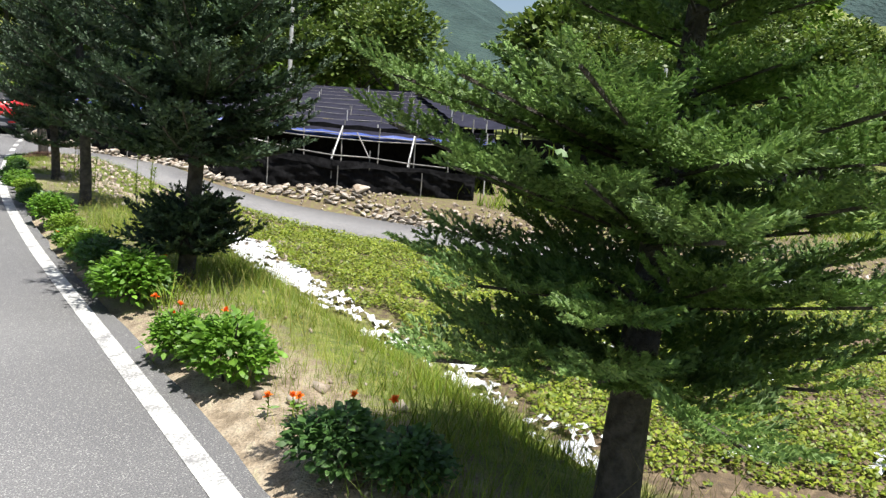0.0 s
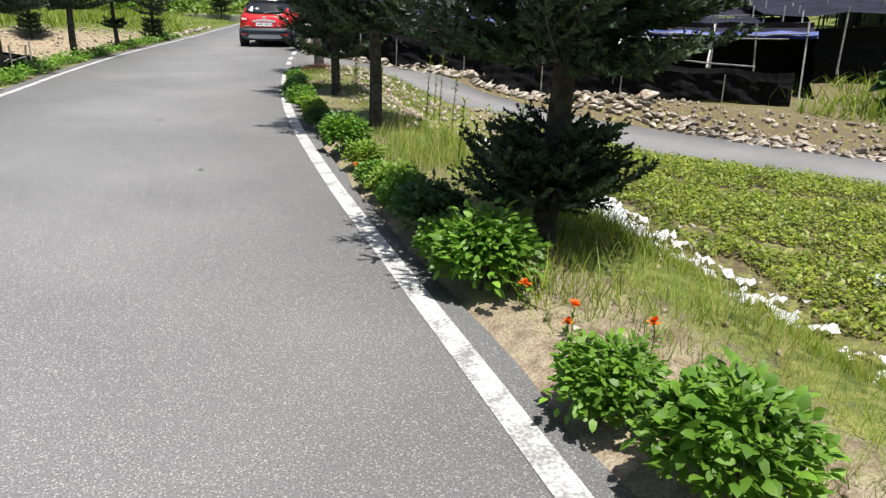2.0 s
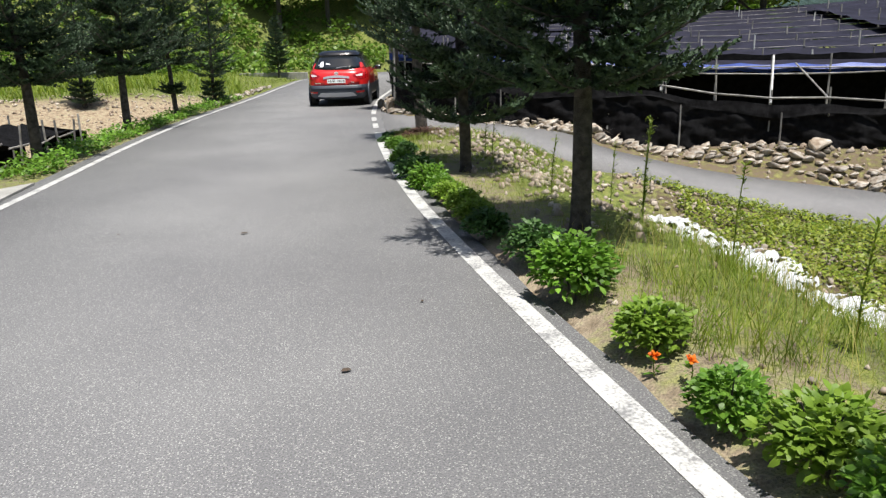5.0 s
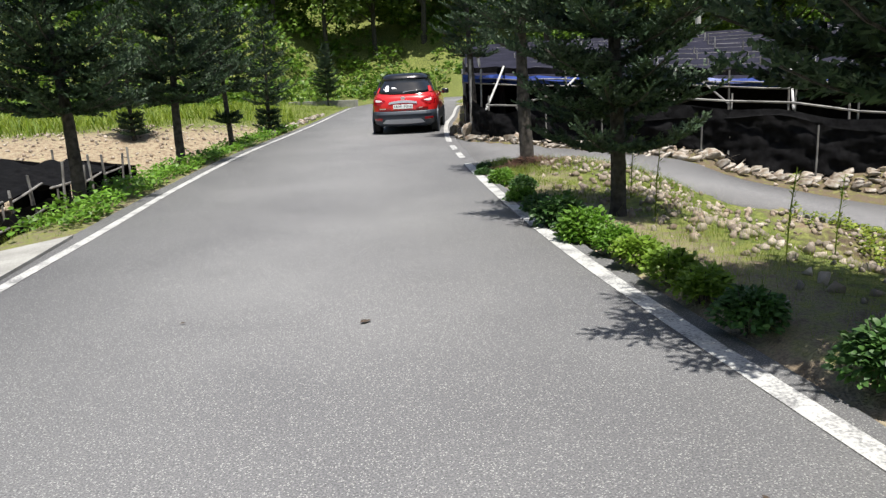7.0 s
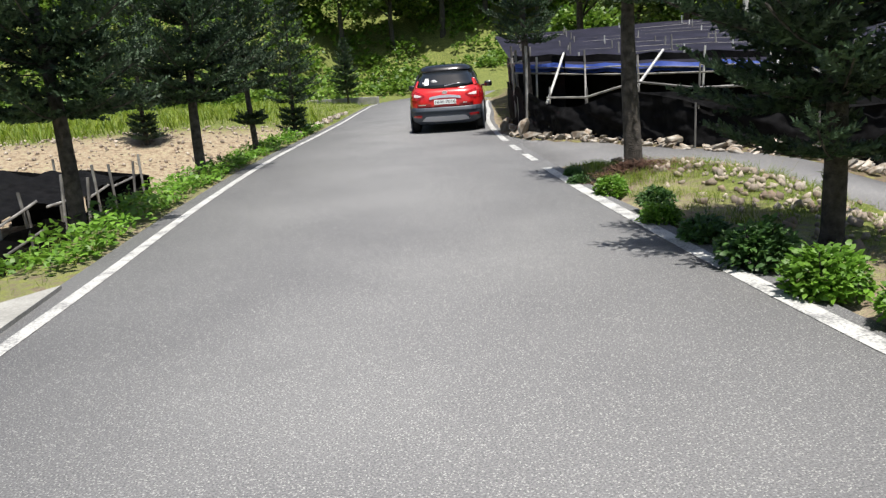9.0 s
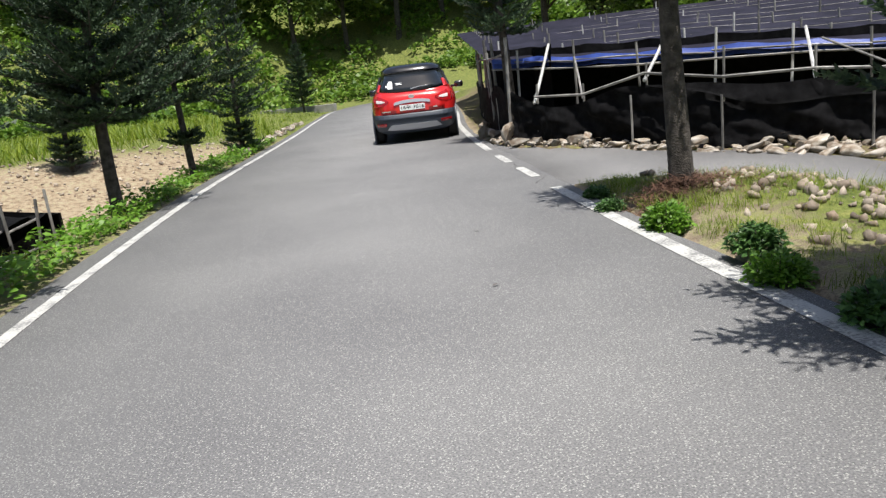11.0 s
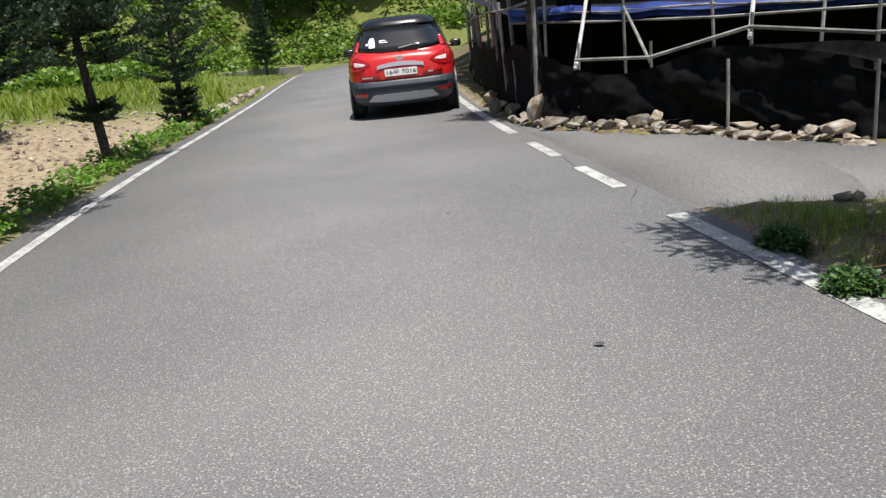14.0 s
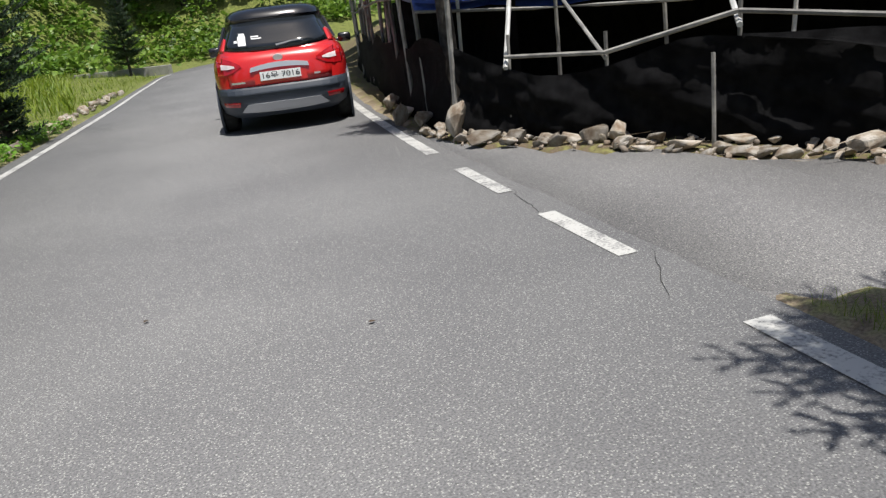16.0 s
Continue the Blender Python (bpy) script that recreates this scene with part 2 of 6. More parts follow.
# Forest green shifted to blue: distance haze is painted into these two colours.
M_MOUNT = noise_mat("mountain_forest_haze", (0.014, 0.036, 0.034), (0.034, 0.068, 0.062), 0.06, 0.5, 0.95, 1.0, depth=3.0)


# ---- mesh helpers ----
RNG = np.random.default_rng(7)


def mesh_of(name, verts, faces, mat, smooth=False):
    """A mesh from arrays: faces all with the same number of corners."""
    verts, faces = np.asarray(verts, np.float32), np.asarray(faces, np.int32)
    me = bpy.data.meshes.new(name)
    k = faces.shape[1]
    me.vertices.add(len(verts))
    me.vertices.foreach_set("co", verts.ravel())
    me.loops.add(faces.size)
    me.loops.foreach_set("vertex_index", faces.ravel())
    me.polygons.add(len(faces))
    me.polygons.foreach_set("loop_start", np.arange(0, faces.size, k, dtype=np.int32))
    me.polygons.foreach_set("loop_total", np.full(len(faces), k, np.int32))
    me.update(calc_edges=True)
    me.materials.append(mat)
    if smooth:
        me.polygons.foreach_set("use_smooth", np.ones(len(faces), bool))
    return me


def part(name, bm, material, parent, label="", smooth=False):
    """Links a bmesh or a mesh as one object under a thing or a part."""
    if isinstance(bm, bmesh.types.BMesh):
        me = bpy.data.meshes.new(name)
        bm.to_mesh(me)
        bm.free()
        me.materials.append(material)
        if smooth:
            me.polygons.foreach_set("use_smooth", np.ones(len(me.polygons), bool))
    else:
        me = bm
    ob = new(name, me)
    ob.parent = parent
    return tagged(ob, label)


def thing(name, label, category, group="", m=None, kind=""):
    ob = new(name)
    ob.empty_display_size = 0.2
    if m is not None:
        ob.matrix_basis = m
    return tagged(ob, label, category, group, kind)


def box(bm, c, s, m=None, bevel=0.0):
    r = bmesh.ops.create_cube(bm, size=1)
    mm = Matrix.Translation(c) @ Matrix.Diagonal((*s, 1))
    bmesh.ops.transform(bm, matrix=(m @ mm) if m is not None else mm, verts=r["verts"])
    if bevel:
        es = list({e for v in r["verts"] for e in v.link_edges})
        bmesh.ops.bevel(bm, geom=es, offset=bevel, segments=2, affect="EDGES", profile=0.5)
    return bm


def tube(bm, pts, radii, n=8):
    """A round bar along points."""
    pts = [Vector(p) for p in pts]
    rings = []
    for i, p in enumerate(pts):
        d = (pts[min(i + 1, len(pts) - 1)] - pts[max(i - 1, 0)]).normalized()
        a = d.orthogonal().normalized() if abs(d.z) < 0.99 else Vector((1, 0, 0))
        if abs(d.z) >= 0.99:
            a = (a - d * a.dot(d)).normalized()
        b = d.cross(a)
        r = radii[i] if isinstance(radii, (list, tuple)) else radii
        rings.append([bm.verts.new(p + (a * math.cos(t) + b * math.sin(t)) * r) for t in (2 * math.pi * j / n for j in range(n))])
    for i, (r0, r1) in enumerate(zip(rings, rings[1:])):
        d = (pts[min(i + 1, len(pts) - 1)] - pts[i])
        for j in range(n):
            k = (j + 1) % n
            best = j
            bm.faces.new((r0[j], r0[k], r1[k], r1[j]))
    bm.faces.new(rings[0][::-1])
    bm.faces.new(rings[-1])
    return bm


def catmull(pts, step):
    """Points every step metres or so on a smooth curve through pts."""
    p = np.array(pts, float)
    p = np.vstack([2 * p[0] - p[1], p, 2 * p[-1] - p[-2]])
    out = []
    for i in range(1, len(p) - 2):
        n = max(2, int(np.linalg.norm(p[i + 1] - p[i]) / step))
        for t in np.arange(n) / n:
            out.append(0.5 * (2 * p[i] + (p[i + 1] - p[i - 1]) * t + (2 * p[i - 1] - 5 * p[i] + 4 * p[i + 1] - p[i + 2]) * t**2 + (3 * p[i] - p[i - 1] - 3 * p[i + 1] + p[i + 2]) * t**3))
    out.append(p[-2])
    return np.array(out)


def smooth01(a, b, x):
    t = np.clip((x - a) / (b - a), 0, 1)
    return t * t * (3 - 2 * t)


def wave(x, y, s, seed=0):
    """Smooth uneven field of about -1 to 1, for arrays."""
    r = np.random.default_rng(seed)
    z = 0
    for k in range(5):
        a, ph = r.uniform(0, 6.3, 2)
        f = (0.6 + 0.5 * k) / s
        z = z + np.sin((x * np.cos(a) + y * np.sin(a)) * f * 6.3 + ph) / (1 + 0.4 * k)
    return z / 2.2


# ---- the plan: edges of the road and of the lane ----
RIGHT = catmull([(0.5, -30), (1.0, -10), (1.12, 0), (1.18, 5), (1.23, 9), (1.42, 13), (1.75, 16.2), (2.29, 20.1), (3.1, 25), (4.4, 31), (5.9, 36.5), (8.4, 46), (11, 53), (15.5, 58), (23, 61), (36, 62)], 0.5)
LEFT = catmull([(-3.5, -30), (-3.25, -10), (-3.2, 0), (-3.12, 5), (-3.02, 9), (-2.93, 13), (-2.58, 16.4), (-2.17, 20.2), (-1.48, 25), (-0.35, 31), (0.75, 37), (2.3, 46), (4.2, 55), (8.5, 64), (18, 69), (36, 70)], 0.5)
LANE = catmull([(0.8, 23.0, -0.02), (2.6, 21.8, 0.0), (4.4, 20.1, -0.1), (5.55, 18.8, -0.35), (6.75, 18.15, -0.67), (8.05, 17.45, -1.0), (9.15, 16.45, -1.16), (10.05, 15.1, -1.2), (11.2, 13.3, -1.21), (13.05, 10.9, -1.22), (16.2, 7.6, -1.24), (21, 3.2, -1.25), (32, -7, -1.25)], 0.4)
LANE_HALF = 1.36


def xr_at(y):
    k = RIGHT[:, 1] < 54
    return np.interp(y, RIGHT[k, 1], RIGHT[k, 0])


def xl_at(y):
    k = LEFT[:, 1] < 56
    return np.interp(y, LEFT[k, 1], LEFT[k, 0])


def lane_at(x, y):
    """Distance to the lane's middle, its height there, and the side (+1: uphill, beyond it)."""
    x, y = np.asarray(x, float), np.asarray(y, float)
    best, z, side = np.full(x.shape, 1e9), np.zeros(x.shape), np.ones(x.shape)
    for a, b in zip(LANE[:-1], LANE[1:]):
        d = b - a
        t = np.clip(((x - a[0]) * d[0] + (y - a[1]) * d[1]) / (d[0] ** 2 + d[1] ** 2), 0, 1)
        px, py = a[0] + t * d[0], a[1] + t * d[1]
        q = np.hypot(x - px, y - py)
        k = q < best
        best = np.where(k, q, best)
        z = np.where(k, a[2] + t * d[2], z)
        side = np.where(k, np.sign(d[0] * (y - a[1]) - d[1] * (x - a[0])), side)
    return best, z, side


def bank_u(x, y):
    return y - 0.35 * (x + 2)


def ground_z(x, y):
    """Height of the ground."""
    x, y = np.asarray(x, float), np.asarray(y, float)
    xr, xl = xr_at(y) + 0.17, xl_at(y) - 0.18
    dr, dl = x - xr, xl - x
    rough = 0.03 * wave(x, y, 1.7, 1) + 0.05 * wave(x, y, 6, 2)
    # right: verge, slope down to the field
    verge = 0.05 * smooth01(0, 0.25, dr) - 1.2 * smooth01(1.05, 3.4, dr) * (1 - 0.9 * smooth01(14.5, 19.5, y)) + rough * smooth01(0.1, 0.8, dr)
    ld, lz, side = lane_at(x, y)
    far = lz + 0.01 + 0.45 * smooth01(1.5, 2.6, ld) * smooth01(7.5, 10.5, x) + 0.03 * np.clip(ld - 2, 0, 40) * smooth01(0.3, 3, dr) + 0.6 * rough
    mouth = (x < np.interp(y, [20.3, 20.9, 21.75, 22.85, 24.0, 25.5], [5.5, 4.85, 4.3, 3.85, 3.4, 3.15])) & (y > 20.5) & (y < 25.5)
    far = np.where(mouth, np.minimum(far, -0.09), far)
    right = np.where(side > 0, far, verge)
    w = smooth01(LANE_HALF - np.where((side < 0) & (x < 6), 0.3, 0.05), LANE_HALF + np.where(side > 0, 0.5, np.where(x < 6, -0.03, 1.3)), ld)
    right = np.where(x > xr - 0.5, lz - 0.06 + (right - lz + 0.06) * w, right)
    # left: verge, drop, bank, meadow
    u = bank_u(x, y)
    low = -0.95 * smooth01(0.55, 2.1, dl)
    up = smooth01(28, 34, u) * (0.95 + 0.3 * smooth01(0.5, 6, dl)) 
    left = np.where(dl > 0, low * (1 - smooth01(30, 36, u)) * 1.0 + np.where(dl > 0.55, up - 0.95 * smooth01(28, 34, u), 0) + rough * smooth01(0.1, 1, dl), 0)
    z = np.where(dr > 0, right, np.where(dl > 0, left, -0.07))
    # behind the bend the hillside rises
    rise = np.clip(y - 64 - 7.5 * smooth01(-4, 6, x), 0, None)
    far_hill = 0.5 * rise * smooth01(0, 14, rise)
    bearing = np.arctan2(x, y)
    valley = 1 - smooth01(0.5, 0.6, bearing) * (1 - smooth01(0.76, 0.9, bearing))
    far_hill = far_hill * valley
    west = np.clip(-x - 26 - 0.1 * y, 0, None)
    east = np.clip(x - 45, 0, None)
    z = z + np.minimum(far_hill, 60) + 0.35 * np.minimum(west * smooth01(0, 12, west), 60) + 0.3 * valley * np.minimum(east * smooth01(0, 15, east), 60)
    road_far = (y > 50) & (y < 71) & (x > 3)
    return np.where(road_far, np.minimum(z, -0.07 + 0.02 * np.clip(y - 66, 0, 9)), z)


def spread_axis(lo, hi, a, b, fine, n_out):
    """Grid lines: fine between a and b, growing outside."""
    g = np.geomspace(1, 1 + 9, n_out)
    return np.concatenate([lo + (a - lo) * (1 - (g[::-1] - 1) / 9)[:-1], np.arange(a, b, fine), b + (hi - b) * (g - 1) / 9])


def make_ground():
    xs = spread_axis(-420, 420, -12, 18, 0.22, 34)
    ys = spread_axis(-300, 520, -2, 46, 0.22, 36)
    X, Y = np.meshgrid(xs, ys)
    Zg = ground_z(X, Y)
    nx, ny = len(xs), len(ys)
    i = np.arange(nx * ny).reshape(ny, nx)
    f = np.stack([i[:-1, :-1], i[:-1, 1:], i[1:, 1:], i[1:, :-1]], -1).reshape(-1, 4)
    v = np.stack([X, Y, Zg], -1).reshape(-1, 3)
    me = mesh_of("ground", v, f, M_GROUND, True)
    x, y = v[:, 0], v[:, 1]
    dr, dl = x - xr_at(y) - 0.17, xl_at(y) - 0.18 - x
    ld, lz, side = lane_at(x, y)
    u = bank_u(x, y)
    turf = np.zeros(len(v)) + 0.25
    grit, soil = np.zeros(len(v)), np.zeros(len(v))
    R = dr > 0
    turf = np.where(R & (side < 0), 0.2 + 0.25 * smooth01(4.5, 6.5, y) + (0.65 - 0.25 * smooth01(4.5, 6.5, y)) * smooth01(0.5, 1.3, dr) * (1 - smooth01(3, 4, dr)), turf)
    grit = np.where(R & (y > 11.5) & (dr > 0.8) & (side < 0), smooth01(11.5, 14, y), grit)
    soil = np.where(R & (side < 0) & (dr > 3.2) & (y < 16.5), 0.8, soil)
    turf = np.where(R & (side > 0), 0.4 + 0.4 * smooth01(20, 30, x), turf)
    soil = np.where(R & (side > 0), 0.62, soil)
    grit = np.where(R & (side > 0), 0.5, grit)
    Lm = dl > 0
    turf = np.where(Lm, np.where(dl < 1.2, 0.55, 0.3) + 0.5 * smooth01(34, 37.5, u), turf)
    grit = np.where(Lm & (dl > 0.6), smooth01(24, 27, u) * (1 - smooth01(34.5, 37.5, u)), grit)
    far = (y > 46) | (x < -16) | (x > 22) | (y < -4)
    turf = np.where(far, 0.75, turf)
    soil = np.where((y > 72) | (x < -24) | (x > 30), 1.0, soil)
    at = me.color_attributes.new("mask", "FLOAT_COLOR", "POINT")
    at.data.foreach_set("color", np.stack([turf, grit, soil, np.ones(len(v))], -1).astype(np.float32).ravel())
    return tagged(new("ground", me), "uneven sandy verge, field soil and turf around the road", "ground", kind="structure")


def ribbon(name, a, b, mat, z=0.0, thick=0.0):
    """A strip between two edges that have the same number of points."""
    n = len(a)
    za = a[:, 2] if a.shape[1] > 2 else np.zeros(n)
    zb = b[:, 2] if b.shape[1] > 2 else np.zeros(n)
    top = np.concatenate([np.c_[a[:, :2], za + z], np.c_[b[:, :2], zb + z]])
    v = np.concatenate([top, top - [0, 0, thick]]) if thick else top
    i = np.arange(n - 1)
    f = [np.stack([i, i + n, i + n + 1, i + 1], -1)]
    if thick:
        o = 2 * n
        f += [np.stack([i, i + 1, i + 1 + o, i + o], -1), np.stack([i + n + 1, i + n, i + n + o, i + n + 1 + o], -1)]
    me = mesh_of(name, v, np.concatenate(f), mat)
    bm = bmesh.new()
    bm.from_mesh(me)
    bmesh.ops.recalc_face_normals(bm, faces=bm.faces)
    bm.normal_update()
    if sum(f.normal.z for f in bm.faces) < 0:
        bmesh.ops.reverse_faces(bm, faces=bm.faces)
    bm.to_mesh(me)
    bm.free()
    return new(name, me)


def resample(c, n):
    s = np.r_[0, np.cumsum(np.linalg.norm(np.diff(c, axis=0), axis=1))]
    return np.stack([np.interp(np.linspace(0, s[-1], n), s, c[:, k]) for k in range(c.shape[1])], -1)


def offset(c, d):
    """The curve moved d metres to its right."""
    t = np.gradient(c[:, :2], axis=0)
    t /= np.linalg.norm(t, axis=1)[:, None]
    o = c.copy()
    o[:, 0] += t[:, 1] * d
    o[:, 1] -= t[:, 0] * d
    return o


def make_roads():
    n = 260
    ra, la = resample(offset(RIGHT, 0.11), n), resample(offset(LEFT, -0.2), n)
    ra[:, 0] += 0.035 * wave(ra[:, 1], ra[:, 1] * 0, 2.0, 5)
    tagged(ribbon("road", la, ra, M_ROAD, 0.0, 0.12), "grey worn asphalt road curving uphill", "road", kind="structure")
    lane = LANE.copy()
    lane[:, 2] -= 0.012
    tagged(ribbon("lane", offset(lane, -LANE_HALF), offset(lane, LANE_HALF), M_PATH, 0.0, 0.12), "narrow grey asphalt lane branching off the road", "lane", kind="structure")
    # flare of the lane's mouth
    k = (RIGHT[:, 1] > 19.0) & (RIGHT[:, 1] < 25.6)
    seg = RIGHT[k]
    inn = offset(seg, 0.1)
    t = np.linspace(0, 1, len(seg))[:, None]
    out = (1 - t) ** 2 * np.array([3.0, 19.2]) + 2 * t * (1 - t) * np.array([5.25, 21.8]) + t**2 * np.array([3.25, 25.4])
    dip = -0.15 * np.clip(1 - t / 0.16, 0, 1)
    inn, out = np.hstack([inn[:, :2], dip]), np.hstack([out, dip])
    tagged(ribbon("lane_mouth", inn, out, M_PATH, -0.006, 0.1), "grey asphalt mouth of the lane at the junction", "lane", kind="structure")

    def line(c, d0, d1, y0, y1, name, label):
        k = (c[:, 1] >= y0) & (c[:, 1] <= y1)
        s = resample(c[k], max(6, int((y1 - y0) * 3)))
        a, b = offset(s, d0), offset(s, d1)
        tagged(ribbon(name, a, b, M_PAINT, 0.004), label, "road marking", "white edge lines of the road", kind="structure")
    fineR = catmull(RIGHT, 0.1)
    fineL = catmull(LEFT, 0.1)
    line(fineR, -0.122, 0, -30, 20.15, "edge_line", "worn white edge line along the verge")
    line(fineR, -0.112, 0, 20.9, 21.95, "lane_dash", "white dash across the lane's mouth")
    line(fineR, -0.112, 0, 22.55, 23.65, "lane_dash", "white dash across the lane's mouth")
    line(fineR, -0.122, 0, 24.3, 56.0, "edge_line", "worn white edge line along the verge")
    line(fineL, 0, 0.105, -30, 54.5, "edge_line", "worn white edge line along the drop")
    d = [(-2.64, 16.2), (-3.05, 15.8), (-3.65, 15.25), (-5.2, 14.1), (-6.4, 12.0), (-6.4, 10.2), (-3.05, 10.2), (-2.98, 11.5), (-2.84, 13.6)]
    bm = bmesh.new()
    vs = [bm.verts.new((x - 0.1, y, 0.03 + 0.02 * (x + 2.64))) for x, y in d]
    f = bm.faces.new(vs)
    r = bmesh.ops.extrude_face_region(bm, geom=[f])
    bmesh.ops.translate(bm, vec=(0, 0, -1.15), verts=[v for v in r["geom"] if isinstance(v, bmesh.types.BMVert)])
    bmesh.ops.recalc_face_normals(bm, faces=bm.faces)
    me = bpy.data.meshes.new("concrete_apron")
    bm.to_mesh(me)
    bm.free()
    me.materials.append(M_CONC)
    tagged(new("concrete_apron", me), "pale concrete apron of a driveway beside the road", "apron", kind="structure")


make_ground()
make_roads()
M_CRACK = plain_mat("crack_shadow", (0.045, 0.044, 0.043), 0.95)


def cracks():
    """Thin open cracks in the asphalt along the lane's mouth."""
    for k, (x0, y0, x1, y1) in enumerate(((2.12, 20.45, 2.5, 21.0), (2.44, 21.9, 2.68, 22.6))):
        n = max(10, int(math.hypot(x1 - x0, y1 - y0) / 0.05))
        t = np.linspace(0, 1, n)
        r = np.random.default_rng(300 + k)
        j = np.cumsum(r.normal(0, 0.012, n))
        j -= j[0] + (j[-1] - j[0]) * t
        L = math.hypot(x1 - x0, y1 - y0)
        c = np.stack([x0 + (x1 - x0) * t - (y1 - y0) / L * j, y0 + (y1 - y0) * t + (x1 - x0) / L * j], -1)
        w = 0.0018 * np.sin(np.pi * t)[:, None] + 0.0006
        d = np.gradient(c, axis=0)
        d /= np.linalg.norm(d, axis=1)[:, None]
        o = np.stack([d[:, 1], -d[:, 0]], -1) * w
        tagged(ribbon("crack", c - o, c + o, M_CRACK, 0.003), "fine dark crack in the worn asphalt", "crack", "cracks in the road", kind="structure")


cracks()


# ---- spruces ----
def spray_template(seed, length=0.34, fine=True):
    """A flat spruce spray: a twig with side twigs, each with needles all along it. Triangles only."""
    r = np.random.default_rng(seed)
    v, f = [], []

    def needles(p, d, ln, n, size):
        side = np.cross(d, (0, 0, 1.0))
        side /= np.linalg.norm(side) + 1e-9
        for k in range(n):
            t = (k + r.uniform()) / n
            q = p + d * ln * t
            a = r.uniform(0, 2 * math.pi)
            up = np.array((0, 0, 1.0))
            o = (side * math.cos(a) + up * math.sin(a) * 0.75) * 0.8 + d * 0.75
            o = o / np.linalg.norm(o) * size * r.uniform(0.75, 1.2) * (1 - 0.35 * t)
            w = np.cross(o, (side * math.sin(a) - up * math.cos(a)))
            w = w / (np.linalg.norm(w) + 1e-9) * size * (0.22 if fine else 0.3)
            b = len(v)
            v.extend([q - w, q + w, q + o])
            f.append((b, b + 1, b + 2))

    main = np.array((1.0, 0, 0.08))
    needles(np.zeros(3), main, length, 56 if fine else 22, 0.034 if fine else 0.056)
    for s in (-1, 1):
        for k in range(4 if fine else 2):
            t = 0.1 + (0.2 if fine else 0.36) * k + r.uniform(-0.03, 0.03)
            ln = length * (0.62 - 0.11 * k) * r.uniform(0.85, 1.1)
            d = np.array((0.72, s * 0.62, 0.1 + r.uniform(-0.05, 0.3)))
            d /= np.linalg.norm(d)
            needles(main * length * t, d, ln, 38 if fine else 16, 0.034 if fine else 0.054)
    return np.array(v), np.array(f)


SPRAYS = [spray_template(s) for s in (1, 2, 3)]
SPRAYS_FAR = [spray_template(s, fine=False) for s in (4, 5, 6)]


def place_templates(temps, frames):
    """Joins transformed copies of templates: frames are (template index, 3x3, origin)."""
    vs, fs, o = [], [], 0
    for k, m, p in frames:
        v, f = temps[k]
        vs.append(v @ m.T + p)
        fs.append(f + o)
        o += len(v)
    return np.concatenate(vs), np.concatenate(fs)


def basis(d, up):
    x = d / np.linalg.norm(d)
    y = np.cross(up, x)
    y /= np.linalg.norm(y) + 1e-9
    return np.stack([x, y, np.cross(x, y)], -1)


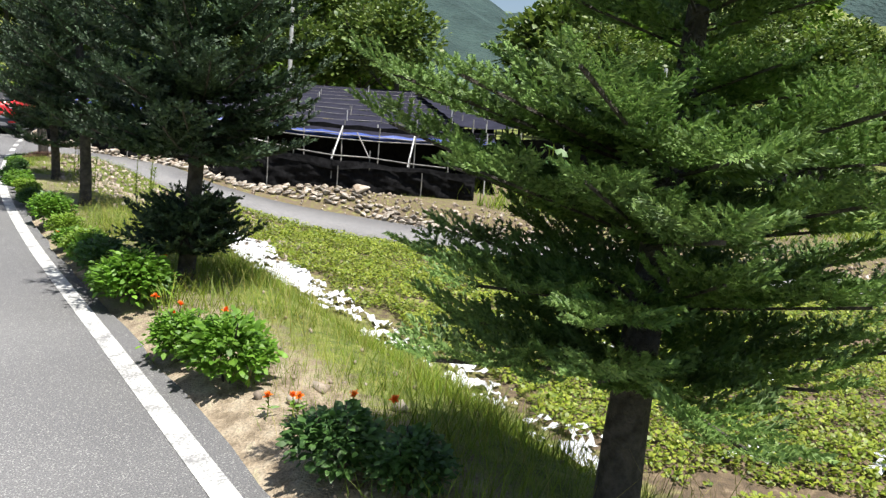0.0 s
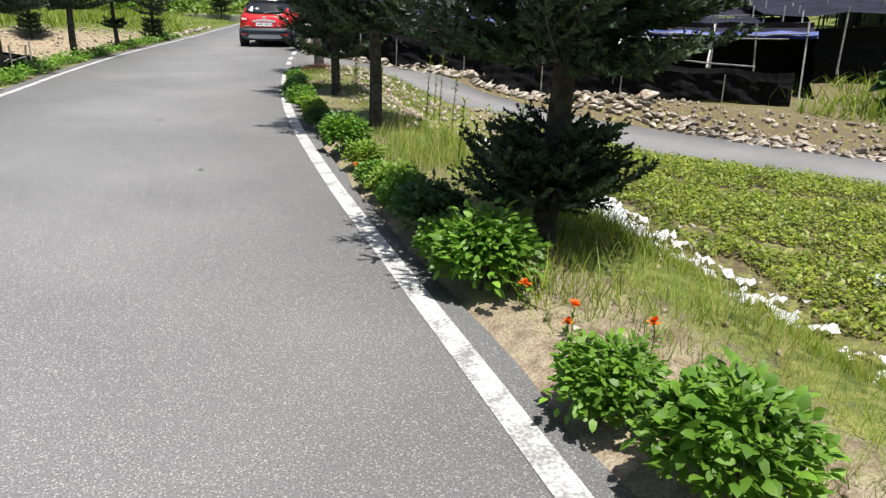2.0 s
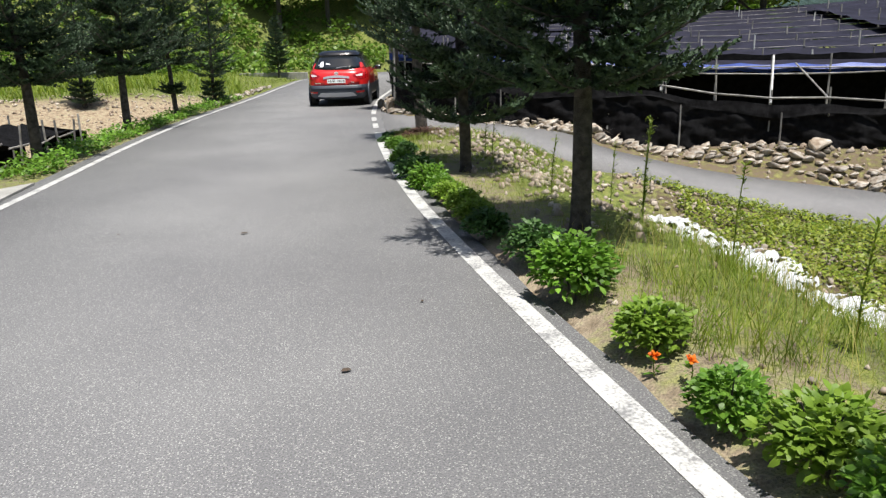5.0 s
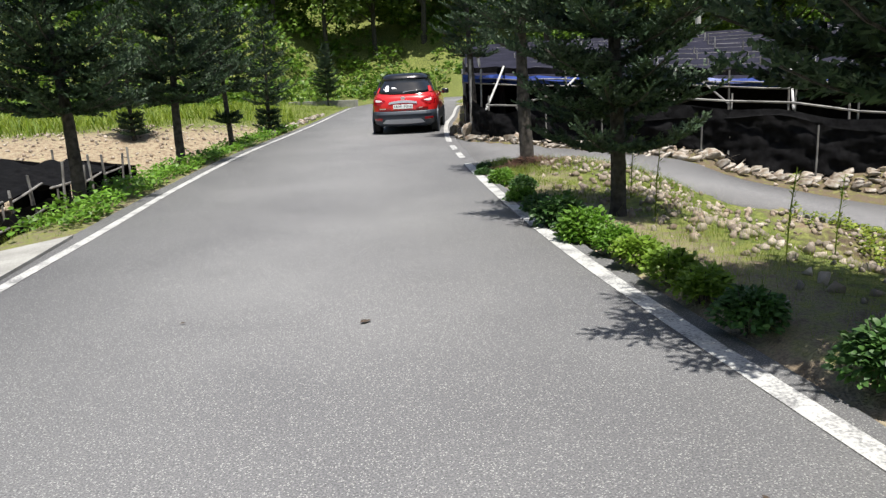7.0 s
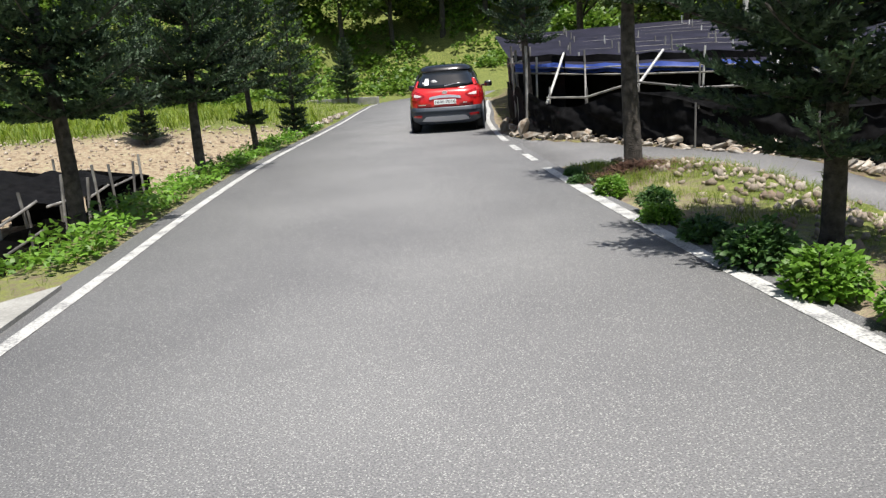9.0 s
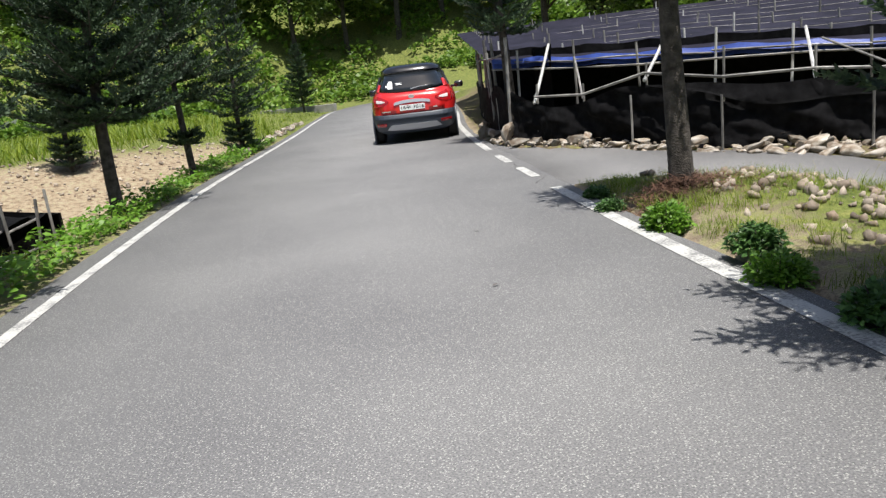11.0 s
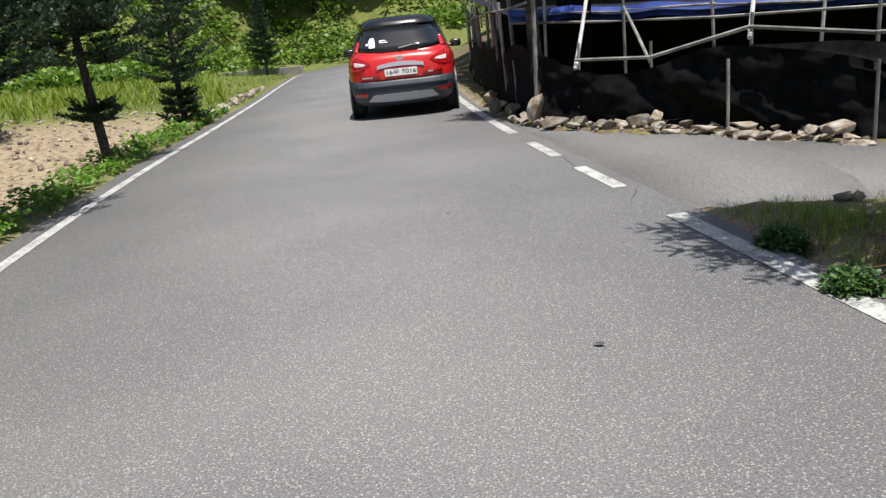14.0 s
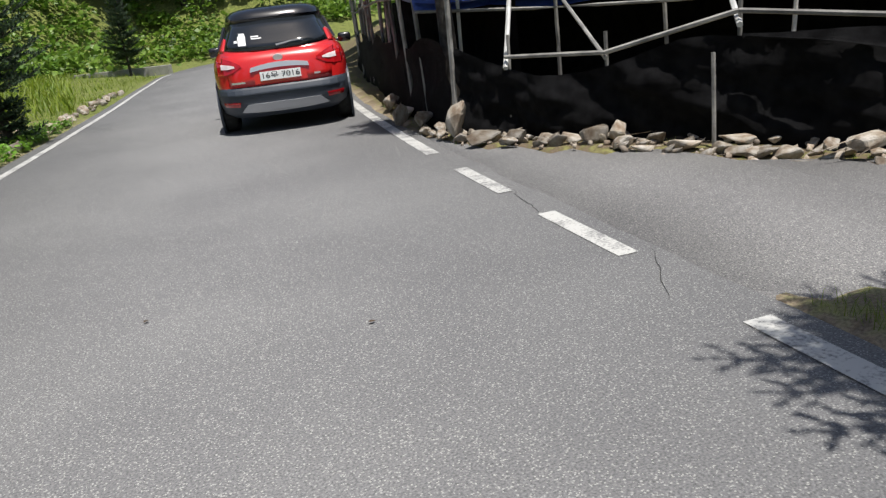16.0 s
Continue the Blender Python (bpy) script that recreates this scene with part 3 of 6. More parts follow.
def make_spruce(seed, height, clear, radius, trunk_r, temps, mat, whorls, step=0.15, skirt=None, per=8, lean=(0, 0), gap=None, dense=1.0, droop=-0.05):
    """A young spruce: bare lower trunk, tiers of limbs with flat sprays, and sometimes a low skirt of old limbs."""
    r = np.random.default_rng(seed)
    t = thing("spruce_tree", "young dark green spruce with bare lower trunk on the verge", "tree", "young spruces along the road")
    axis = lambda z: np.array((lean[0] * z + 0.03 * math.sin(z * 1.7 + seed), lean[1] * z + 0.03 * math.cos(z * 1.3 + seed), z))
    bm = bmesh.new()
    zs = [-0.35, 0.0, 0.12] + list(np.linspace(0.5, height * 0.97, 8))
    tube(bm, [axis(z) for z in zs], [trunk_r * 1.5, trunk_r * 1.3, trunk_r * 1.05] + [trunk_r * (1 - 0.9 * (z / height)) + 0.008 for z in zs[3:]], 10)
    part("trunk", bm, M_BARK, t, "dark rough bark", True)
    limbs, frames = bmesh.new(), []

    def limb(z, ang, ln, rise, sub=1.0):
        p = axis(z)
        d = np.array((math.cos(ang), math.sin(ang), rise))
        pts = []
        n = max(3, int(ln / step))
        for k in range(n + 1):
            s = k / n
            pts.append(p + d * ln * s + np.array((0, 0, droop * ln * 4 * s * (1 - s) + 0.12 * ln * s * s)))
        tube(limbs, [Vector(q) for q in pts[:: max(1, n // 3)] + [pts[-1]]][:6], 0.006 * (0.4 + ln), 4) if ln > 0.2 else None
        for k in range(1, n + 1):
            s = k / n
            if s < 0.15:
                continue
            dirn = pts[k] - pts[k - 1]
            dirn /= np.linalg.norm(dirn)
            sides = (0,) if k == n else (-1, 1)
            for sd in sides:
                if r.uniform() > dense:
                    continue
                a = sd * r.uniform(0.5, 0.95)
                c_, s_ = math.cos(a), math.sin(a)
                q = np.array((dirn[0] * c_ - dirn[1] * s_, dirn[0] * s_ + dirn[1] * c_, dirn[2] + r.uniform(-0.12, 0.28)))
                sc = sub * r.uniform(0.75, 1.2) * (0.75 + 0.5 * (1 - s) * min(1, ln))
                up = np.array((r.uniform(-0.35, 0.35), r.uniform(-0.35, 0.35), 1.0))
                frames.append((r.integers(len(temps)), basis(q, up) * sc, pts[k] - dirn * 0.04))

    for w in range(whorls):
        s = w / (whorls - 1)
        z = clear + (height - clear) * s
        if gap and gap[0] < z < gap[1]:
            continue
        ln = radius * ((1 - s) ** 0.75) * (0.72 + 0.28 * min(1, s * 6)) + 0.12
        n = max(4, int(per * (1 - 0.45 * s)))
        for k in range(n):
            limb(z + r.uniform(-0.08, 0.08), 2 * math.pi * (k + r.uniform(-0.3, 0.3)) / n + w * 1.9, ln * r.uniform(0.75, 1.12), r.uniform(-0.05, 0.18) + 0.35 * s)
    if skirt:
        for w in range(skirt[3]):
            s = w / max(1, skirt[3] - 1)
            for k in range(skirt[4]):
                limb(skirt[0] + (skirt[1] - skirt[0]) * s, 2 * math.pi * (k + r.uniform(-0.3, 0.3)) / skirt[4] + w, skirt[2] * (1 - (skirt[5] if len(skirt) > 5 else 0.45) * s) * r.uniform(0.75, 1.1), r.uniform(0.0, 0.25))
    tagged(part("limb_frame", limbs, M_BARK, t), kind="stuff")
    v, f = place_templates(temps, frames)
    part("crown", mesh_of("crown", v, f, mat), mat, t, "dense tiers of short needles")
    return t


def stand(t, x, y, turn=0.0, scale=1.0, z=None):
    gz = float(ground_z(x, y)) if z is None else z
    t.matrix_basis = pose(x, y, gz - 0.02, 0, 0, turn) @ Matrix.Scale(scale, 4)


def copy_at(t, x, y, turn, scale=1.0):
    c = copy_thing(t, pose(x, y, float(ground_z(x, y)) - 0.02, 0, 0, turn))
    c.scale = (scale,) * 3
    return c


near = make_spruce(11, 3.5, 1.9, 0.72, 0.1, SPRAYS, M_NEEDLE, 6, step=0.12, skirt=(0.74, 1.6, 1.02, 4, 12, -0.14), per=9, lean=(0.1, 0.05), dense=1.0, droop=0.03)
tagged(near, "large dark green spruce with low spreading limbs")
stand(near, 2.33, 1.78, 0, 0.92)
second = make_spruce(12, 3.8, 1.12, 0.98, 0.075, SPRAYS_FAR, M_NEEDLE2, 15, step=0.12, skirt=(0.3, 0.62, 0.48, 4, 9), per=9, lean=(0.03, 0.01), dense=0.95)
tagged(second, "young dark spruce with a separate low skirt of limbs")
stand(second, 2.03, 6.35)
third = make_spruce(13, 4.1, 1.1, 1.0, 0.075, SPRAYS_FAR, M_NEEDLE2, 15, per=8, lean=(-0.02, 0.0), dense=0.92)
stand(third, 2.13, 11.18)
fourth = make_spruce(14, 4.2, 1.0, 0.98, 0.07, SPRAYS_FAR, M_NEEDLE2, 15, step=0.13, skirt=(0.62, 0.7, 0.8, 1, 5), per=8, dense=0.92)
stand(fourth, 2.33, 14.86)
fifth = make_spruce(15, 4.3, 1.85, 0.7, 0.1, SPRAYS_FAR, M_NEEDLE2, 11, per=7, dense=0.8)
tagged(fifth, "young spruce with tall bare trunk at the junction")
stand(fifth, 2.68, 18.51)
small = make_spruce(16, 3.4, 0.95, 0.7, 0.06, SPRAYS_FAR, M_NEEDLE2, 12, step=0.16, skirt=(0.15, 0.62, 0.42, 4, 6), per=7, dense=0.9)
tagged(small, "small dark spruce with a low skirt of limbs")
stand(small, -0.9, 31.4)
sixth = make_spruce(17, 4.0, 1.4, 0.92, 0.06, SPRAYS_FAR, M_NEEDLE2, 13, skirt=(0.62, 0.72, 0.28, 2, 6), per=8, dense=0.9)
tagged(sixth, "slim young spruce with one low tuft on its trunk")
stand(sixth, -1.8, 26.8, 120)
for src, x, y, turn, sc in ((fifth, 3.78, 25.66, 80, 1.0), (third, -3.3, 18.9, 40, 1.1), (third, -2.5, 23.2, 200, 1.08), (fourth, 2.6, 58.0, 10, 0.9), (small, -5.0, 33.0, 10, 1.1), (fourth, -8.5, 27.5, 50, 1.0)):
    copy_at(src, x, y, turn, sc)


# ---- scattered leaves ----
LEAF = (np.array([(0, 0, 0), (0.35, 0.27, 0.06), (0.35, -0.27, 0.06), (0.75, 0.2, 0.03), (0.75, -0.2, 0.03), (1, 0, -0.08)]), np.array([(0, 2, 1), (1, 2, 4), (1, 4, 3), (3, 4, 5)]))
LEAF2 = (np.array([(0, 0, 0), (0.5, 0.33, 0.08), (0.5, -0.33, 0.08), (1, 0, -0.05)]), np.array([(0, 2, 1), (1, 2, 3)]))
BLADE = (np.array([(0, 0.018, 0), (0, -0.018, 0), (0.12, 0.013, 0.55), (0.12, -0.013, 0.55), (0.42, 0, 0.95)]), np.array([(0, 1, 3), (0, 3, 2), (2, 3, 4)]))


def scatter(temp, pos, heading, pitch, roll, size, wide=None):
    """Many copies of a small template; arrays of places, angles in radians and sizes."""
    v, f = temp
    n = len(pos)
    v = np.repeat(v[None], n, 0) * size[:, None, None]
    if wide is not None:
        v[:, :, 1] *= wide[:, None]
    c, s = np.cos(roll)[:, None], np.sin(roll)[:, None]
    y, z = v[:, :, 1] * c - v[:, :, 2] * s, v[:, :, 1] * s + v[:, :, 2] * c
    c, s = np.cos(pitch)[:, None], np.sin(pitch)[:, None]
    x, z = v[:, :, 0] * c - z * s, v[:, :, 0] * s + z * c
    c, s = np.cos(heading)[:, None], np.sin(heading)[:, None]
    v = np.stack([x * c - y * s, x * s + y * c, z], -1) + pos[:, None, :]
    f = f[None] + (np.arange(n) * len(temp[0]))[:, None, None]
    return v.reshape(-1, 3), f.reshape(-1, 3)


def crown_leaves(r, n, rad, height, leaf, lumps, low=0.12, temp=LEAF, tight=(0.45, 0.75)):
    """Leaves on the lumpy shell of a low round crown, standing on z = 0."""
    c = r.normal(size=(lumps, 3))
    c /= np.linalg.norm(c, axis=1)[:, None]
    c[:, 2] = np.abs(c[:, 2]) * 1.1 - 0.25
    c = c * r.uniform(*tight, (lumps, 1))
    k = r.integers(lumps, size=n)
    d = r.normal(size=(n, 3))
    d /= np.linalg.norm(d, axis=1)[:, None]
    q = c[k] + d * (r.uniform(0.5, 1, (n, 1)) ** 0.4) * r.uniform(0.28, 0.48, lumps)[k][:, None]
    p = q * np.array([rad, rad, height * 0.5]) + np.array([0, 0, height * 0.5 + low * height])
    p[:, 2] = np.maximum(p[:, 2], 0.02)
    hd = np.arctan2(q[:, 1], q[:, 0]) + r.normal(0, 0.7, n)
    pt = r.normal(0.05, 0.4, n) + 0.5 * np.clip(q[:, 2], -0.6, 0.7)
    return scatter(temp, p, hd, pt, r.normal(0, 0.5, n), leaf * r.uniform(0.6, 1.2, n))


def make_shrub(seed, rad, height, mat, leaves, label, leaf=0.06):
    r = np.random.default_rng(seed)
    t = thing("shrub", label, "shrub", "low shrubs along the verge")
    v, f = crown_leaves(r, leaves, rad, height, leaf, 34, 0.03, tight=(0.5, 0.68))
    v[:, 2] = np.maximum(v[:, 2] - 0.13 * height, 0.0)
    part("foliage", mesh_of("foliage", v, f, mat), mat, t)
    for k in range(3):
        a = k * 2.1 + r.uniform(0, 1)
        bm = bmesh.new()
        tube(bm, [(0.02 * math.cos(a), 0.02 * math.sin(a), -0.08), (rad * 0.2 * math.cos(a), rad * 0.2 * math.sin(a), height * 0.4), (rad * 0.45 * math.cos(a), rad * 0.45 * math.sin(a), height * 0.8)], [0.009, 0.007, 0.004], 5)
        part("stem", bm, M_BARK, t)
    return t


SHRUBS = {"b": make_shrub(21, 0.28, 0.5, M_BUSH, 1700, "round bright green leafy shrub on the verge"), "y": make_shrub(22, 0.27, 0.4, M_BUSHY, 1400, "low yellow-green leafy shrub on the verge"), "d": make_shrub(23, 0.28, 0.46, M_BUSHD, 1600, "dark green leafy shrub on the verge")}
SHRUB_ROWS = [
    # the two "d" shrubs at y 2.5-2.8 carry the near spruce's shade as leaf colour
    ("b", 1.55, 4.08, 1.0), ("b", 1.45, 4.62, 0.8), ("b", 1.5, 5.98, 1.1), ("b", 1.45, 6.45, 0.75), ("d", 1.57, 2.78, 0.85), ("d", 1.78, 2.5, 0.75),
    ("d", 1.42, 7.05, 0.95), ("b", 1.42, 7.6, 0.75), ("y", 1.44, 8.0, 0.85), ("b", 1.36, 8.42, 0.6), ("y", 1.46, 9.15, 0.75), ("b", 1.46, 10.02, 0.95),
    ("d", 1.52, 10.8, 0.75), ("d", 1.46, 11.62, 0.68), ("y", 1.52, 12.15, 0.68), ("y", 1.55, 12.6, 0.7), ("y", 1.56, 13.05, 0.72), ("b", 1.58, 13.45, 0.6),
    ("b", 1.58, 14.05, 0.85), ("d", 1.62, 14.7, 0.95), ("d", 1.7, 15.45, 0.7), ("b", 1.75, 16.2, 0.62), ("d", 1.92, 16.6, 0.62), ("b", 1.98, 17.7, 0.66),
    ("d", 2.08, 18.6, 0.5), ("d", 2.28, 19.25, 0.5), ("b", 1.8, 1.0, 0.9), ("d", 1.7, -0.4, 0.9),
]
used = set()
for i, (k, x, y, s) in enumerate(SHRUB_ROWS):
    x += 0.09 if 6.8 < y < 18 else 0.0
    if k in used:
        copy_at(SHRUBS[k], x, y, (i * 77) % 360, s)
    else:
        used.add(k)
        stand(SHRUBS[k], x, y, 0, s)


def stuff(name, label, category, v, f, mat):
    return tagged(new(name, mesh_of(name, v, f, mat)), label, category, kind="stuff")


def grass(name, label, n, where, lo, hi, mat, seed, wide=1.0):
    """Blades of grass in tufts where the test lets them stand; where gives x, y and keep."""
    r = np.random.default_rng(seed)
    x, y, keep = where(r, n)
    x, y = x[keep], y[keep]
    m = len(x)
    z = ground_z(x, y)
    p = np.stack([x, y, z - 0.01], -1)
    h = r.uniform(lo, hi, m) * (1 - 0.5 * smooth01(9.5, 12, y) * (x > 0)) * (0.75 + 0.45 * wave(x, y, 1.2, seed))
    v, f = scatter(BLADE, p, r.uniform(0, 6.28, m), -r.uniform(0.0, 0.35, m), r.normal(0, 0.2, m), np.maximum(h, 0.04), np.full(m, wide))
    return stuff(name, label, "grass", v, f, mat)


def verge_right(r, n):
    y = r.uniform(-4, 19.5, n)
    d = r.uniform(0.12, 3.6, n)
    x = xr_at(y) + 0.17 + d
    ld, lz, side = lane_at(x, y)
    dens = 0.14 + 0.5 * smooth01(0.15, 0.45, d) * (wave(x, y, 0.7, 13) > -0.1) + 0.35 * smooth01(0.45, 0.7, d) + 0.45 * (y > 5.6) * smooth01(0.15, 0.4, d) + 0.9 * smooth01(0.3, 1.1, d) * (0.35 + 0.65 * (wave(x, y, 2.3, 9) > -0.25))
    dens = dens * (1 - 0.7 * smooth01(12.5, 15, y) + 0.4 * smooth01(17, 18, y)) * (x < 4.3 + 0.065 * (y - 4)) * (1 - 0.35 * smooth01(9.8, 12, y)) * (1 - 0.5 * smooth01(2.9, 3.5, d))
    return x, y, (r.uniform(0, 1, n) < dens) & ((ld > 1.3) & (side < 0))


grass("verge_grass", "tall yellow-green grass on the sloping verge", 105000, verge_right, 0.07, 0.3, M_GRASS, 31, 0.6)
grass("dry_stalks", "thin dry yellow grass stalks standing among the green", 10000, verge_right, 0.25, 0.55, M_STALK, 34, 0.22)


def verge_left(r, n):
    y = r.uniform(4, 44, n)
    d = r.uniform(0.1, 1.9, n)
    x = xl_at(y) - 0.18 - d
    return x, y, (r.uniform(0, 1, n) < 0.75 - 0.3 * d / 1.9) & ~((y > 11) & (y < 16.2))


def corner_tufts(r, n):
    y = r.uniform(24.6, 40, n)
    x = xr_at(y) + 0.25 + r.uniform(0, 0.9, n)
    return x, y, wave(x, y, 0.8, 19) > 0.0


def island(r, n):
    y = r.uniform(15.5, 20.3, n)
    x = xr_at(y) + 0.2 + r.uniform(0, 2.6, n)
    ld, lz, side = lane_at(x, y)
    near = smooth01(1.2, 0.5, x - xr_at(y)) * smooth01(17, 18.5, y)
    return x, y, (ld > LANE_HALF - 0.02) & (side < 0) & (wave(x, y, 0.7, 23) + 0.6 * wave(x, y, 0.25, 24) + 0.7 * near + 0.5 * smooth01(18.9, 19.6, y) > 0.05)


grass("island_grass", "tufts of green grass and weeds at the tip between road and lane", 30000, island, 0.1, 0.3, M_GRASS, 39)
def terrace(r, n):
    k = r.integers(40, len(WALL) - 2, n)
    t = WALL[k + 1, :2] - WALL[k, :2]
    t /= np.linalg.norm(t, axis=1)[:, None]
    d = r.uniform(0.3, 3.2, n)
    x, y = WALL[k, 0] - t[:, 1] * d, WALL[k, 1] + t[:, 0] * d
    ld, lz, side = lane_at(x, y)
    return x, y, (side > 0) & (ld > LANE_HALF + 0.6) & (wave(x, y, 1.1, 27) + 0.6 * wave(x, y, 0.4, 28) > -0.1)


grass("corner_grass", "tufts of grass along the foot of the net", 5200, corner_tufts, 0.07, 0.22, M_GRASS, 36)
grass("edge_grass", "short green grass along the road's edge", 16000, verge_left, 0.08, 0.24, M_GRASS, 32)


def meadow(r, n):
    x, y = r.uniform(-34, 8, n), r.uniform(33, 68, n)
    u = bank_u(x, y)
    return x, y, (u > 34.8 + 2.4 * smooth01(-10, -3, x) + 1.5 * wave(x, y, 5, 3)) & (x < np.where(y < 55, xl_at(y) - 0.4, 3.0))


grass("meadow_grass", "tall bright yellow-green meadow grass above the bank", 60000, meadow, 0.25, 0.6, M_GRASS, 33, 2.2)


def tall_weeds():
    """Single tall weeds with whorls of narrow leaves on the stony slope."""
    r = np.random.default_rng(35)
    for x, y, h in ((2.9, 11.6, 0.85), (3.3, 12.3, 1.0), (2.75, 10.2, 0.7), (3.1, 9.2, 0.75), (2.55, 12.7, 0.6), (2.6, 14.6, 0.7), (3.6, 13.5, 0.8), (2.3, 8.7, 0.6), (2.85, 15.6, 0.75)):
        t = thing("tall_weed", "thin tall green weed with narrow leaves", "weed", "tall weeds on the slope", pose(x, y, float(ground_z(x, y))))
        bm = bmesh.new()
        tube(bm, [(0, 0, -0.05), (0.02, 0.01, h * 0.5), (0.05, 0.0, h)], [0.006, 0.005, 0.003], 5)
        part("stem", bm, M_GRASS, t)
        n = int(90 * h)
        zz = h * r.uniform(0.15, 1, n)
        v, f = scatter(LEAF, np.stack([0.05 * zz / h, zz * 0, zz], -1), r.uniform(0, 6.28, n), r.uniform(0.1, 0.9, n), r.normal(0, 0.3, n), r.uniform(0.035, 0.08, n), np.full(n, 0.35))
        part("foliage", mesh_of("foliage", v, f, M_GRASS), M_GRASS, t)


tall_weeds()


def field_cover():
    r = np.random.default_rng(41)
    n = 270000
    x, y = r.uniform(4.3, 15.5, n), r.uniform(-3, 17.2, n)
    d = x - xr_at(y) - 0.3
    ld, lz, side = lane_at(x, y)
    edge = 5.2 + 0.07 * (y - 5) + 0.25 * wave(x, y, 1.3, 8)
    patch = wave(x, y, 1.6, 11) + 0.5 * wave(x, y, 0.5, 12)
    keep = (side < 0) & (ld > 1.25) & (x > edge) & (patch > -0.62) & (r.uniform(0, 1, n) < 1.15 - 0.055 * (x - 4))
    x, y, patch = x[keep], y[keep], patch[keep]
    m = len(x)
    z = ground_z(x, y) + r.uniform(0.01, 0.15, m) * (0.75 + 0.45 * patch)
    v, f = scatter(LEAF2, np.stack([x, y, np.maximum(z, ground_z(x, y) + 0.01)], -1), r.uniform(0, 6.28, m), r.normal(0.15, 0.4, m), r.normal(0, 0.4, m), r.uniform(0.035, 0.078, m))
    stuff("field_plants", "low creeping yellow-green crop leaves covering the field", "crop", v, f, M_COVER)
    # creepers on the left edge
    n = 7000
    y = r.uniform(14.5, 34, n)
    x = xl_at(y) - 0.26 - r.uniform(0, 1, n) ** 1.4 * 0.75
    keep = (wave(x, y, 1.1, 14) > -0.3) & (y > 16.3)
    x, y = x[keep], y[keep]
    m = len(x)
    v, f = scatter(LEAF, np.stack([x, y, ground_z(x, y) + r.uniform(0.02, 0.22, m) * (0.8 + 0.5 * wave(x, y, 0.9, 15))], -1), r.uniform(0, 6.28, m), r.normal(0.1, 0.4, m), r.normal(0, 0.4, m), r.uniform(0.045, 0.11, m))
    stuff("creepers", "broad-leaved green creepers along the road's edge", "creeper", v, f, M_BUSH)
    # dark crop on the terrace beyond the lane
    n = 2500
    x, y = r.normal(17.2, 1.2, n), r.normal(12.6, 1.0, n)
    v, f = scatter(LEAF, np.stack([x, y, ground_z(x, y) + r.uniform(0.02, 0.45, n)], -1), r.uniform(0, 6.28, n), r.normal(0.2, 0.4, n), r.normal(0, 0.4, n), r.uniform(0.1, 0.2, n))
    stuff("terrace_plants", "dark green crop plants on the bare terrace", "crop", v, f, M_BUSHD)
    n = 26000
    x, y = r.uniform(12.5, 30, n), r.uniform(7, 26, n)
    ld, lz, side = lane_at(x, y)
    keep = (side > 0) & (ld > 1.6) & (ld > 2.9) & (x > 13.2) & (wave(x, y, 2.5, 17) + 0.5 * wave(x, y, 0.7, 18) > -0.1)
    x, y = x[keep], y[keep]
    m = len(x)
    v, f = scatter(BLADE, np.stack([x, y, ground_z(x, y)], -1), r.uniform(0, 6.28, m), -r.uniform(0, 0.4, m), r.normal(0, 0.3, m), r.uniform(0.25, 0.6, m), np.full(m, 2.0))
    stuff("terrace_weeds", "rank green weeds on the terrace", "weeds", v, f, M_GRASS)


field_cover()


